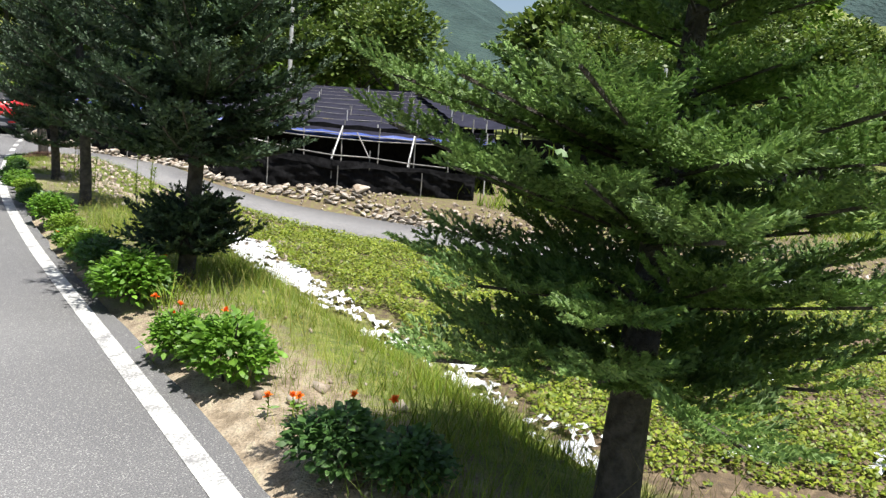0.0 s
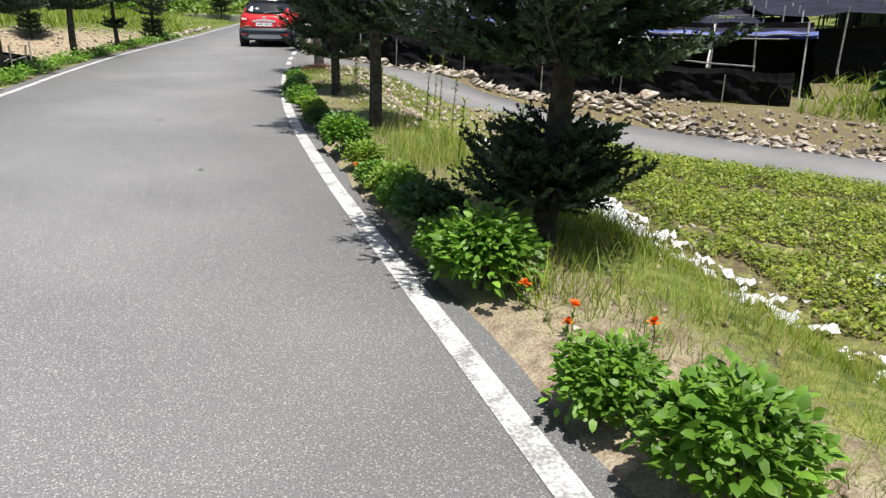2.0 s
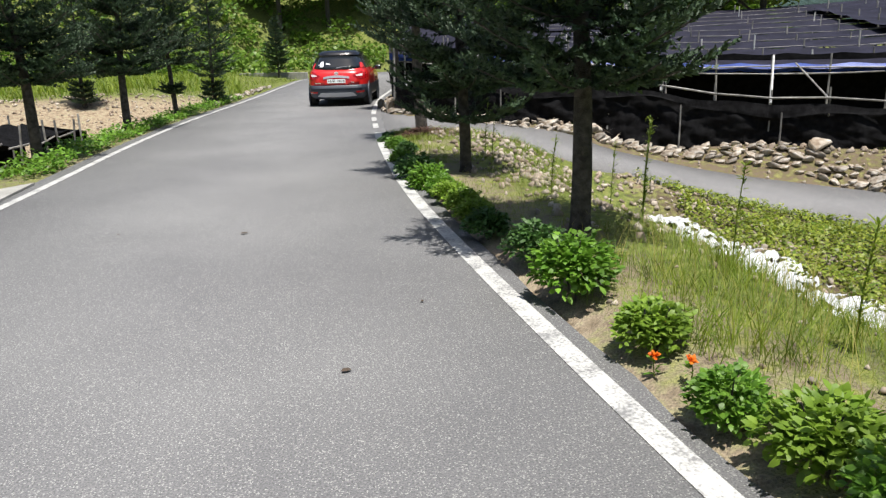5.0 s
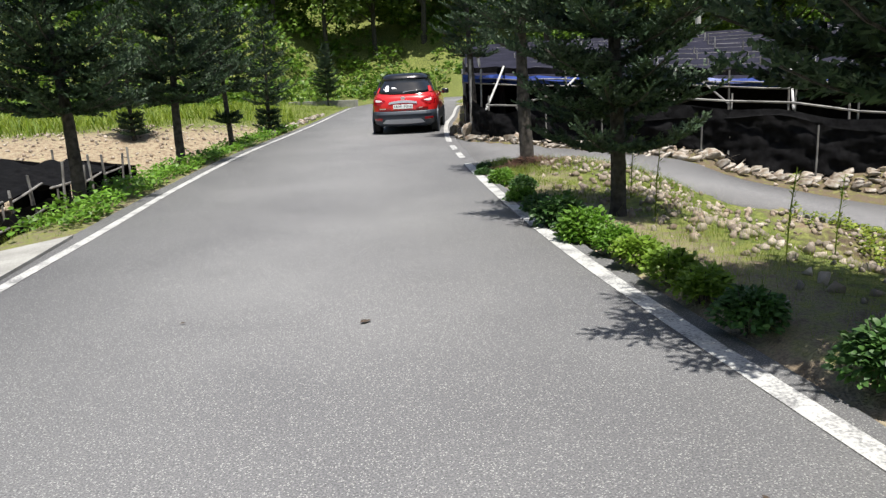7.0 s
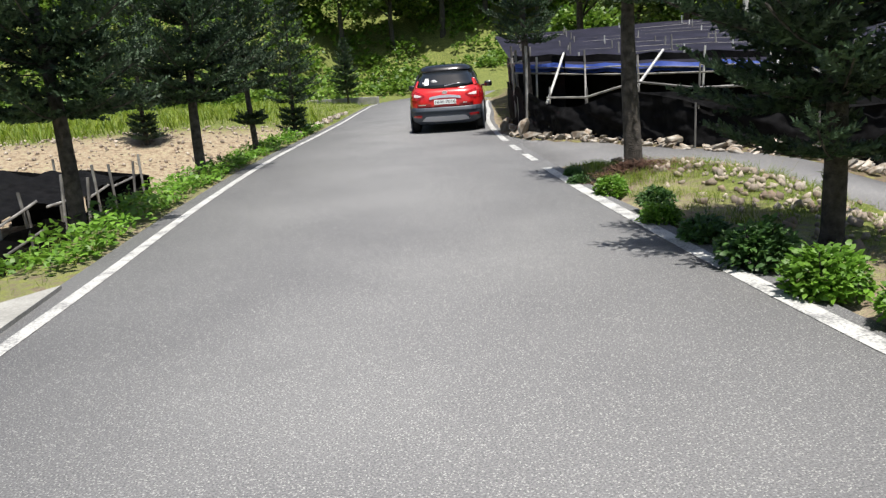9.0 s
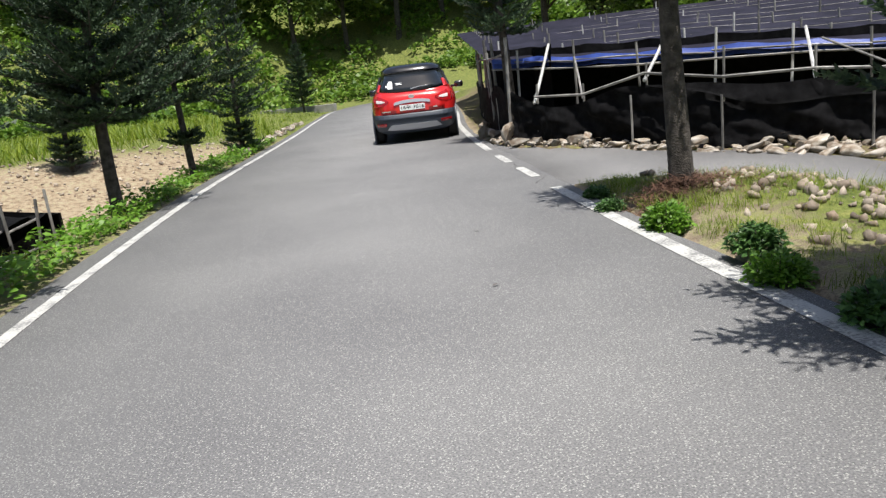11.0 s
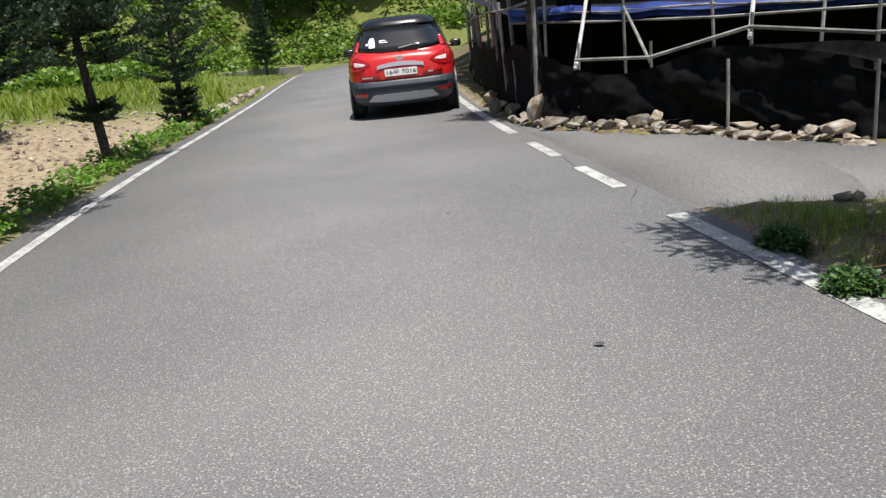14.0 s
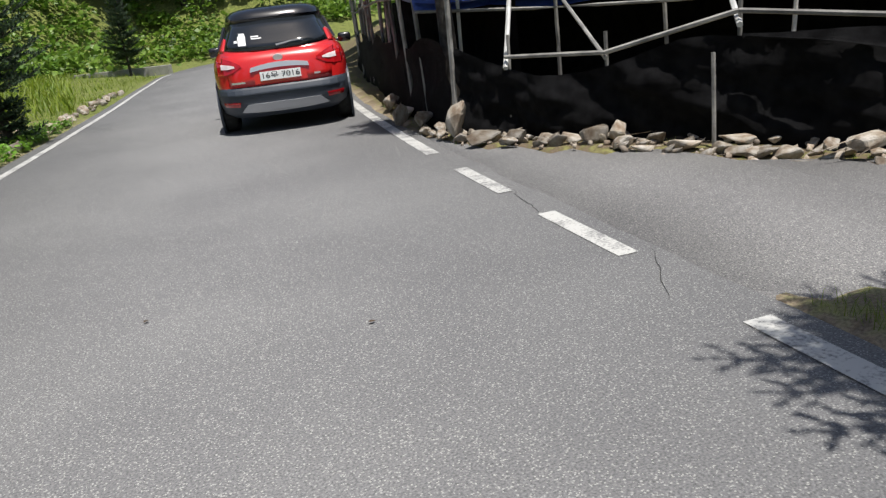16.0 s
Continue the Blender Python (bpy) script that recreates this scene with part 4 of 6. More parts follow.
def white_film():
    """Torn, crumpled white mulch film showing at the field's edge."""
    r = np.random.default_rng(43)
    c = catmull([(4.75, 3.6), (4.85, 5.2), (5.0, 6.5), (4.95, 8.2), (5.1, 10.3), (5.3, 11.9), (5.45, 13.2), (5.5, 15.0), (5.45, 15.6)], 0.05)
    n, w = len(c), 15
    across = np.linspace(-0.36, 0.36, w)
    X = c[:, 0][:, None] + across[None]
    Y = c[:, 1][:, None] + 0 * across[None]
    Zf = ground_z(X, Y) + 0.05 + 0.06 * np.abs(wave(X, Y, 0.35, 21)) + 0.03 * wave(X, Y, 0.14, 27) + r.normal(0, 0.008, X.shape)
    X = X + 0.05 * wave(X, Y, 0.5, 22) + 0.08 * wave(Y, Y * 0, 1.4, 23)
    i = np.arange(n * w).reshape(n, w)
    f = np.stack([i[:-1, :-1], i[:-1, 1:], i[1:, 1:], i[1:, :-1]], -1).reshape(-1, 4)
    cx, cy = X.ravel()[f].mean(1), Y.ravel()[f].mean(1)
    a = np.abs(np.tile(across[:-1] + 0.03, n - 1))
    keep = (wave(cx, cy, 0.9, 24) + 0.8 * wave(cx, cy, 0.3, 25) + 0.9 * wave(cx, cy, 0.13, 26) - 0.35 + 1.15 * smooth01(9.6, 10.6, cy) > a * 2.2 - 0.25)
    v = np.stack([X, Y, Zf], -1).reshape(-1, 3)
    ob = new("mulch_film", mesh_of("mulch_film", v, f[keep], M_PLASTIC))
    tagged(ob, "torn crumpled white plastic film along the field", "plastic film")
    sv, sf = [], []
    for k, (x, y) in enumerate(((7.4, 6.2), (8.4, 4.6), (6.7, 7.7), (10.5, 10.4), (6.3, 3.4), (7.2, 2.6))):
        g = np.arange(14)
        GX, GY = np.meshgrid(x + (g - 7) * 0.07, y + (g[:8] - 4) * 0.07)
        GZ = ground_z(GX, GY) + 0.06 + 0.06 * wave(GX, GY, 0.3, 50 + k)
        i = np.arange(14 * 8).reshape(8, 14)
        f = np.stack([i[:-1, :-1], i[:-1, 1:], i[1:, 1:], i[1:, :-1]], -1).reshape(-1, 4)
        cx, cy = GX.ravel()[f].mean(1), GY.ravel()[f].mean(1)
        keep = wave(cx, cy, 0.45, 60 + k) > 0.1 + 1.2 * ((cx - x) ** 2 / 0.2 + (cy - y) ** 2 / 0.07) - 0.6
        sv.append(np.stack([GX, GY, GZ], -1).reshape(-1, 3))
        sf.append(f[keep] + k * 112)
    stuff("film_scraps", "scraps of white plastic film among the crop", "plastic film", np.concatenate(sv), np.concatenate(sf), M_PLASTIC)


white_film()


def flowers():
    r = np.random.default_rng(47)
    spots = [(1.62, 3.35), (1.68, 3.4), (1.55, 3.5), (1.95, 3.3), (1.85, 3.15), (2.05, 3.05), (1.55, 5.15), (1.62, 5.22), (1.85, 4.95), (1.5, 8.75), (1.42, 8.9), (1.4, 6.75), (1.95, 6.75), (1.75, 2.95), (1.55, 5.6)]
    for x, y in spots:
        h = r.uniform(0.09, 0.17)
        t = thing("marigold", "orange flower on a thin green stem", "flower", "orange flowers on the verge", pose(x, y, float(ground_z(x, y)), 0, 0, r.uniform(0, 360)))
        bm = bmesh.new()
        tube(bm, [(0, 0, -0.03), (0.01, 0, h * 0.6), (0, 0, h)], 0.003, 5)
        part("stem", bm, M_GRASS, t)
        n = 26
        v, f = scatter(LEAF, np.tile([0, 0, h], (n, 1)) + r.normal(0, 0.003, (n, 3)), r.uniform(0, 6.28, n), r.uniform(0.0, 1.3, n), r.normal(0, 0.3, n), r.uniform(0.022, 0.036, n))
        part("blossom", mesh_of("blossom", v, f, M_FLOWER), M_FLOWER, t, "orange petals")
        n = 8
        v, f = scatter(LEAF, np.stack([np.zeros(n), np.zeros(n), r.uniform(0.02, h * 0.8, n)], -1), r.uniform(0, 6.28, n), r.uniform(0, 0.6, n), r.normal(0, 0.3, n), r.uniform(0.04, 0.07, n), np.full(n, 0.5))
        part("leaf_sprig", mesh_of("leaf_sprig", v, f, M_BUSH), M_BUSH, t)


flowers()


# ---- stones ----
def rock_mesh(seed, mat, n=13, flat=0.7):
    r = np.random.default_rng(seed)
    bm = bmesh.new()
    for _ in range(n):
        d = r.normal(size=3)
        d /= np.linalg.norm(d)
        bm.verts.new(d * np.array([1, 0.8, flat]) * 0.5 * r.uniform(0.85, 1.1))
    h = bmesh.ops.convex_hull(bm, input=bm.verts)
    bmesh.ops.delete(bm, geom=[g for g in h["geom_interior"] if isinstance(g, bmesh.types.BMVert)], context="VERTS")
    if n > 9:
        bmesh.ops.bevel(bm, geom=list(bm.edges), offset=0.035, segments=1, affect="EDGES")
    me = bpy.data.meshes.new("stone")
    bm.to_mesh(me)
    bm.free()
    me.materials.append(mat)
    return me


ROCKS = [rock_mesh(s, M_STONE) for s in range(60, 70)]
WALL = catmull([(3.42, 25.7), (3.36, 24.9), (3.48, 24.15), (3.82, 23.4), (4.22, 22.5), (4.62, 21.75), (5.15, 21.1), (6.1, 20.45), (7.4, 19.95), (8.85, 19.35), (10.1, 18.3), (10.85, 16.5), (12.05, 14.3), (13.95, 11.7), (17.0, 8.2), (21, 4.6)], 0.1)


def foot_tufts(r, n):
    k = r.integers(4, 70, n)
    t = WALL[k + 1, :2] - WALL[k, :2]
    t /= np.linalg.norm(t, axis=1)[:, None]
    d = r.uniform(-0.08, 0.35, n)
    x, y = WALL[k, 0] - t[:, 1] * d, WALL[k, 1] + t[:, 0] * d
    return x, y, wave(x, y, 0.5, 29) + 0.5 * wave(x, y, 0.2, 30) > 0.45


grass("wall_foot_grass", "tufts of bright grass between the stones at the net's foot", 5000, foot_tufts, 0.06, 0.17, M_GRASS, 42)
grass("terrace_grass", "dry grass and weeds behind the dry stone wall", 14000, terrace, 0.08, 0.3, M_GRASS, 41)


def stone_wall():
    r = np.random.default_rng(71)
    w = thing("stone_wall", "low dry wall of grey and tan field stones along the lane", "stone wall", kind="structure")
    c = resample(WALL, 2000)
    s = np.r_[0, np.cumsum(np.linalg.norm(np.diff(c, axis=0), axis=1))]
    course, along = 0, 0.0
    along = 0.0
    while along < 18.5:
        p = c[int(np.interp(along, s, np.arange(len(s))))]
        q = c[min(int(np.interp(along + 0.1, s, np.arange(len(s)))), len(c) - 1)]
        t = (q - p) / (np.linalg.norm(q - p) + 1e-9)
        nx, ny = -t[1], t[0]
        if nx * 0.4 + ny * 0.9 < 0:
            nx, ny = -nx, -ny
        low = along < 5.2
        for back, size in (((-0.02, 0.2), (0.12, 0.25), (0.27, 0.22), (0.42, 0.16)) if low else ((-0.1, 0.25), (0.06, 0.28), (0.22, 0.27), (0.4, 0.24), (0.6, 0.2))):
            if low and r.uniform() < 0.25 or back > 0.5 and r.uniform() < 0.4:
                continue
            sz = size * r.uniform(*((0.4, 1.05) if low else (0.6, 1.3)))
            sh = r.uniform(-0.1, 0.1)
            x, y = p[0] + nx * back + t[0] * sh, p[1] + ny * back + t[1] * sh
            z = float(ground_z(x, y)) + sz * 0.22
            ob = new("stone", ROCKS[r.integers(10)])
            ob.parent = w
            ob.matrix_basis = pose(x, y, z, r.uniform(-25, 25), r.uniform(-25, 25), math.degrees(math.atan2(t[1], t[0])) + r.uniform(-25, 25)) @ Matrix.Diagonal((sz * 1.15, sz * r.uniform(0.8, 1.1), sz * r.uniform(0.75, 1.0), 1))
        along += 0.15 if low else 0.235
    for x, y, z, sx, sy, sz, tilt, turn in ((3.44, 24.85, 0.2, 0.34, 0.24, 0.5, 12, 40), (3.98, 23.4, 0.1, 0.25, 0.2, 0.32, 25, 10), (4.1, 23.22, 0.1, 0.22, 0.2, 0.26, -10, 60), (10.75, 18.5, -0.55, 0.62, 0.45, 0.42, 0, 20), (3.5, 26.5, 0.12, 0.2, 0.18, 0.36, 5, 0), (3.62, 26.1, 0.1, 0.36, 0.26, 0.24, 5, 40), (3.42, 24.35, 0.06, 0.36, 0.26, 0.2, 0, 10), (4.48, 22.35, 0.06, 0.26, 0.14, 0.1, 0, 130), (4.85, 21.55, 0.05, 0.27, 0.2, 0.18, 8, 150), (4.72, 21.75, 0.03, 0.16, 0.14, 0.14, 0, 20), (3.85, 27.2, 0.1, 0.35, 0.3, 0.3, 5, 70), (4.1, 28.2, 0.1, 0.35, 0.3, 0.28, 5, 70)):
        ob = tagged(new("boulder", ROCKS[int(x * 7) % 10]), "large angular grey boulder beside the lane", "boulder", "boulders at the junction")
        ob.matrix_basis = pose(x, y, z, tilt, 0, turn) @ Matrix.Diagonal((sx * 1.3, sy * 1.3, sz * 1.3, 1))
    # row of pale stones along the far left edge
    for k in range(46):
        y = 30.5 + 0.28 * k + r.normal(0, 0.05)
        x = float(xl_at(y)) - 0.38 - r.uniform(0, 0.35)
        sz = r.uniform(0.14, 0.32)
        ob = tagged(new("edge_stone", ROCKS[r.integers(10)]), "pale rough stone lining the road's edge", "stone", "stones along the road's edge")
        ob.matrix_basis = pose(x, y, float(ground_z(x, y)) + sz * 0.22, r.uniform(-20, 20), r.uniform(-20, 20), r.uniform(0, 360)) @ Matrix.Scale(sz, 4)


def rubble():
    """Loose stones on the slope, on the lane's edges and on the far bank."""
    r = np.random.default_rng(73)
    temps = []
    for me in (rock_mesh(80 + k, M_RUBBLE, 9) for k in range(5)):
        me.calc_loop_triangles()
        v = np.empty(len(me.vertices) * 3, np.float32)
        me.vertices.foreach_get("co", v)
        f = np.empty(len(me.loop_triangles) * 3, np.int32)
        me.loop_triangles.foreach_get("vertices", f)
        temps.append((v.reshape(-1, 3), f.reshape(-1, 3)))
    pts = []
    for _ in range(3000):
        y = r.uniform(9.5, 19.0)
        d = r.uniform(0.45, 5)
        x = float(xr_at(y)) + 0.3 + d
        if r.uniform() < smooth01(9.5, 14, y) * (0.45 if d < 0.9 else 1):
            pts.append((x, y, r.uniform(0.03, 0.15) ** 1.0))
    for _ in range(500):
        k = r.integers(13, len(LANE) - 25)
        t = LANE[k + 1] - LANE[k]
        t /= np.linalg.norm(t)
        sd = r.choice((-1, 1)) * (LANE_HALF + r.uniform(0.05, 0.55))
        pts.append((LANE[k][0] + t[1] * sd, LANE[k][1] - t[0] * sd, r.uniform(0.03, 0.13)))
    for _ in range(900):
        k = r.integers(6, len(WALL) - 12)
        t = WALL[k + 1] - WALL[k]
        t /= np.linalg.norm(t)
        d = r.uniform(-0.1, 0.45) if k < 55 else r.uniform(0.3, 1.35)
        pts.append((WALL[k][0] - t[1] * d, WALL[k][1] + t[0] * d, r.uniform(0.04, 0.1 if k < 55 else 0.2)))
    for _ in range(2000):
        x = r.uniform(-15, -1)
        u = r.uniform(26.5, 37)
        y = u + 0.35 * (x + 2)
        if x < float(xl_at(y)) - 0.9:
            pts.append((x, y, r.uniform(0.04, 0.17)))
    for _ in range(260):
        y = r.uniform(-2, 12)
        x = float(xr_at(y)) + 0.35 + r.uniform(0, 1.6)
        pts.append((x, y, r.uniform(0.02, 0.07)))
    for _ in range(150):
        y = r.uniform(15.0, 19.6)
        x = float(xr_at(y)) + r.uniform(0.6, 3.0)
        if lane_at(x, y)[0] > LANE_HALF:
            pts.append((x, y, r.uniform(0.05, 0.17)))
    for x, y, z in ((1.75, 3.6, 0.12), (2.0, 3.75, 0.18), (1.6, 3.75, 0.08), (2.25, 3.3, 0.14), (1.85, 7.3, 0.2), (1.65, 7.2, 0.16)):
        pts.append((x, y, z))
    groups = {"slope_rubble": [p for p in pts if p[0] > 0], "bank_rubble": [p for p in pts if p[0] <= 0]}
    for name, ps in groups.items():
        ps = np.array(ps)
        ld, lz, side = lane_at(ps[:, 0], ps[:, 1])
        ps = ps[(ps[:, 0] < 0) | (ld > LANE_HALF + 0.05)]
        zz = ground_z(ps[:, 0], ps[:, 1])
        fr = [(r.integers(5), np.array(Euler(r.uniform(0, 6.28, 3)).to_matrix()) * p[2], np.array((p[0], p[1], z + 0.12 * p[2]))) for p, z in zip(ps, zz)]
        v, f = place_templates(temps, fr)
        stuff(name, "loose tan and grey rubble on bare earth", "rubble", v, f, M_RUBBLE)


stone_wall()
rubble()


def litter():
    """Brown dead needles heaped round the trunk at the junction, and dead leaves lying on the road."""
    r = np.random.default_rng(77)
    n = 2600
    a, d = r.uniform(0, 6.28, n), np.abs(r.normal(0, 0.33, n))
    x, y = 2.6 + d * np.cos(a) * 1.5, 18.4 + d * np.sin(a) * 0.9
    z = ground_z(x, y) + 0.13 * np.exp(-(d / 0.35) ** 2) * r.uniform(0.2, 1, n) + 0.01
    v, f = scatter(BLADE, np.stack([x, y, z], -1), r.uniform(0, 6.28, n), -r.uniform(0.6, 1.6, n), r.normal(0, 0.5, n), r.uniform(0.06, 0.16, n), np.full(n, 1.5))
    stuff("needle_litter", "reddish brown dead needles heaped round the trunk", "litter", v, f, M_LITTER)
    for x, y, sz, turn in ((0.08, 9.4, 0.06, 20), (0.68, 10.25, 0.04, 80), (0.92, 18.6, 0.05, 140), (0.55, 17.05, 0.045, 200), (-0.34, 12.48, 0.07, 30), (-1.36, 12.85, 0.035, 10), (-0.29, 12.49, 0.035, 70), (1.05, 21.07, 0.035, 0), (0.21, 21.8, 0.035, 50)):
        ob = tagged(new("dead_leaf", mesh_of("dead_leaf", LEAF[0] * sz, LEAF[1], M_DEADLEAF)), "small curled dead leaf lying on the asphalt", "leaf", "dead leaves on the road")
        ob.matrix_basis = pose(x, y, 0.012, 8, 0, turn)


litter()


# ---- shade shelters of the crop ----
def pole(parent, name, a, b, r, mat=None, label=""):
    bm = bmesh.new()
    tube(bm, [Vector(a), (Vector(a) + Vector(b)) / 2 + Vector((0.008, 0.006, 0)), Vector(b)], r, 6)
    return part(name, bm, mat or M_POLE, parent, label)


def cloth(name, parent, top, bottom, rows, sag, fold, mat, seed, label=""):
    """A hanging or stretched net between two edges given as point arrays, with folds."""
    n = len(top)
    t = np.linspace(0, 1, rows)[:, None, None]
    P = top[None] * (1 - t) + bottom[None] * t
    wv = wave(P[..., 0] - 0.8 * P[..., 1], P[..., 2] * 1.6 + 0.4 * P[..., 0], 1.5, seed) + 0.4 * wave(P[..., 0] - P[..., 1], P[..., 2] * 2.2, 0.6, seed + 1) + 0.12 * np.abs(wave(P[..., 0] - P[..., 1], P[..., 2] * 2.5, 0.28, seed + 2))
    d = np.gradient(top[:, :2], axis=0)
    d /= np.linalg.norm(d, axis=1)[:, None] + 1e-9
    P[..., 0] += d[None, :, 1] * wv * fold
    P[..., 1] -= d[None, :, 0] * wv * fold
    P[..., 2] -= sag * np.sin(np.pi * t[..., 0])
    i = np.arange(rows * n).reshape(rows, n)
    f = np.stack([i[:-1, :-1], i[:-1, 1:], i[1:, 1:], i[1:, :-1]], -1).reshape(-1, 4)
    return part(name, mesh_of(name, P.reshape(-1, 3), f, mat, True), mat, parent, label)


def big_shelter():
    r = np.random.default_rng(91)
    s = thing("shade_shelter", "low black shade-net shelter on wooden poles over crop rows", "shade shelter")
    front = resample(catmull([(3.75, 26.25, 1.36), (4.1, 25.85, 1.33), (5.16, 24.8, 1.23), (6.17, 23.8, 1.17), (7.35, 23.0, 1.1), (9.0, 21.95, 0.96), (11.2, 20.6, 0.89), (13.1, 19.2, 0.88), (15.0, 17.8, 0.96)], 0.2), 64)
    back = np.stack([np.linspace(0.25, 0.62, 64), np.linspace(0.97, 0.78, 64)], -1)
    rows, gap, climb = 10, 1.9, 0.2
    for k in range(rows):
        lo = front.copy()
        lo[:, :2] += back * gap * k
        lo[:, 2] += climb * k * np.linspace(0.75, 1.1, 64)
        hi = lo.copy()
        hi[:, :2] += back * 1.75
        hi[:, 2] += 0.17
        post_i = np.arange(2, 63, 5 if k < 5 else 7)
        sagp = np.abs(np.sin(np.arange(64) * math.pi / (5 if k < 5 else 7) + 0.5)) * 0.05
        lo[:, 2] -= sagp
        cloth("roof_net", s, hi, lo, 5, 0.03, 0.02, M_ROOFNET, 92 + k, "dark shade net stretched over poles")
        for i in post_i:
            x, y = lo[i][:2]
            g = float(ground_z(x, y)) - 0.1 if k < 3 else lo[i][2] - 0.8
            top = lo[i][2] + r.uniform(0.18, 0.42)
            pole(s, "post", (x, y, g), (x + r.normal(0, 0.05), y + r.normal(0, 0.05), top), 0.022, M_WHITEPOLE if r.uniform() < (0.4 if k == 0 else 0.25) else M_POLE)
        for a, b in zip(post_i[:-1], post_i[1:]):
            pole(s, "rail", (*lo[a][:2], lo[a][2] + 0.05), (*lo[b][:2], lo[b][2] + 0.05 + r.normal(0, 0.02)), 0.016 if k == 0 else 0.009)
        if k == 0:
            top, bot = lo.copy(), lo.copy()
            top[:, :2] += back * 0.2
            top[:, 2] += 0.1
            bot[:, :2] += back * 0.1
            bot[:, 2] -= 0.07
            cloth("blue_sheet", s, top, bot, 4, 0.02, 0.03, M_BLUE, 111, "blue plastic sheet along the eave")
            # black sheet added behind the first row to darken the interior; skirt in front
            inn, low = lo.copy(), lo.copy()
            inn[:, :2] += back * 1.5
            low[:, :2] += back * 1.5
            inn[:, 2] += 0.3
            low[:, 2] = ground_z(low[:, 0], low[:, 1]) - 0.05
            cloth("dark_backing_net", s, inn, low, 6, 0.0, 0.06, M_NET, 113, "added black net that keeps the interior dark")
            sk = resample(catmull([(3.62, 25.3, 0.85), (3.7, 24.9, 0.72), (3.84, 24.3, 0.63), (4.1, 23.55, 0.58), (4.3, 23.15, 0.68), (4.53, 22.8, 0.84), (4.85, 22.15, 0.76), (5.15, 21.7, 0.73), (6.2, 21.0, 0.66), (7.9, 20.3, 0.5), (9.3, 19.8, 0.27), (10.4, 19.2, 0.2), (12.0, 18.1, 0.12), (13.6, 16.9, 0.08)], 0.2), 64)
            ft = sk.copy()
            ft[:, :2] -= back * 0.05
            ft[:, 2] = ground_z(ft[:, 0], ft[:, 1]) - 0.05
            u = np.linspace(0, 1, 64)
            sk[:, 2] += 0.03 * np.sin(u * 51)
            cloth("skirt_net", s, resample(sk, 240), resample(ft, 240), 22, 0.0, 0.09, M_NET, 117, "sagging black net skirt")
            # a second layer folded over the top of the skirt
            fold = sk.copy()
            fold[:, :2] -= back * 0.05
            fold[:, 2] += 0.02
            hem = fold.copy()
            hem[:, :2] -= back * 0.06
            hem[:, 2] -= (0.17 + 0.08 * np.sin(u * 19 + 1)) * smooth01(0.2, 0.34, u) + 0.01
            cloth("net_fold", s, resample(fold[14:], 200), resample(hem[14:], 200), 10, 0.03, 0.05, M_NET, 119, "black net folded over the rail")
            for i in (13, 19, 27, 36, 45, 56):
                pole(s, "post", (sk[i][0] - 0.12, sk[i][1] - 0.16, float(ft[i][2]) - 0.05), (sk[i][0] - 0.1, sk[i][1] - 0.14, float(sk[i][2]) - 0.12), 0.017)
            # rail above the skirt, posts and braces up to the eave
            rise = np.interp(np.arange(64), [0, 8, 14, 20, 26, 63], [0.1, 0.1, 0.18, 0.08, 0.17, 0.13])
            rail = sk[4::5].copy()
            rail[:, 2] += rise[4::5]
            for a, b in zip(rail[:-1], rail[1:]):
                pole(s, "rail", a, b, 0.02)
            for i, x in enumerate(rail[:-1]):
                k = int(np.argmin(np.hypot(lo[:, 0] - x[0] - 0.75, lo[:, 1] - x[1] - 0.95)))
                pole(s, "post", (x[0] + 0.02, x[1] + 0.03, float(ground_z(x[0], x[1])) - 0.1), (x[0] + 0.04 + r.normal(0, 0.03), x[1] + 0.04, x[2] + r.uniform(0.12, 0.4)), 0.018)
                if i % 2 == 0:
                    pole(s, "brace", (x[0] - 0.02, x[1] - 0.03, x[2] - 0.1), (lo[k][0], lo[k][1], lo[k][2] + 0.3), 0.024, M_WHITEPOLE, "pale diagonal brace")
                elif i % 4 == 1:
                    k = max(0, k - 3)
                    pole(s, "brace", (x[0], x[1], x[2] - 0.05), (lo[k][0], lo[k][1], lo[k][2] + 0.1), 0.018)
            eave = lo[::6].copy()
            for a, b in zip(eave[:-1], eave[1:]):
                pole(s, "rail", (a[0] - 0.05, a[1] - 0.06, a[2] - 0.09), (b[0] - 0.05, b[1] - 0.06, b[2] - 0.09), 0.018)
    # right end
    ends = np.array([front[-1] + np.array([*(back[-1] * gap * k), climb * k * 1.1]) for k in range(rows)])
    low = ends.copy()
    low[:, 2] = ground_z(low[:, 0], low[:, 1]) - 0.05
    ends[:, 2] -= 0.15
    cloth("end_net", s, resample(ends, 40), resample(low, 40), 8, 0.0, 0.12, M_NET, 127, "black net drawn over the end")
    # side along the road
    side = resample(catmull([(3.6, 25.35, 0.0), (3.82, 26.6, 0.0), (4.3, 28.4, 0.0), (4.9, 30.6, 0.0), (5.7, 33.5, 0.0), (7.2, 38.2, 0.0)], 0.3), 40)
    top = side.copy()
    side[:, 2] = ground_z(side[:, 0], side[:, 1]) - 0.03
    top[:, 2] = side[:, 2] + 0.95 + 0.08 * np.sin(np.arange(40) * 0.9)
    cloth("side_net", s, top, side, 7, 0.0, 0.06, M_NET, 121, "black net hung along the road")
    for i in range(0, 40, 3):
        x, y, z = side[i]
        pole(s, "post", (x + 0.05, y, z - 0.1), (x + 0.05 + r.normal(0, 0.06), y + r.normal(0, 0.06), z + 1.75 + r.uniform(-0.15, 0.25)), 0.03)
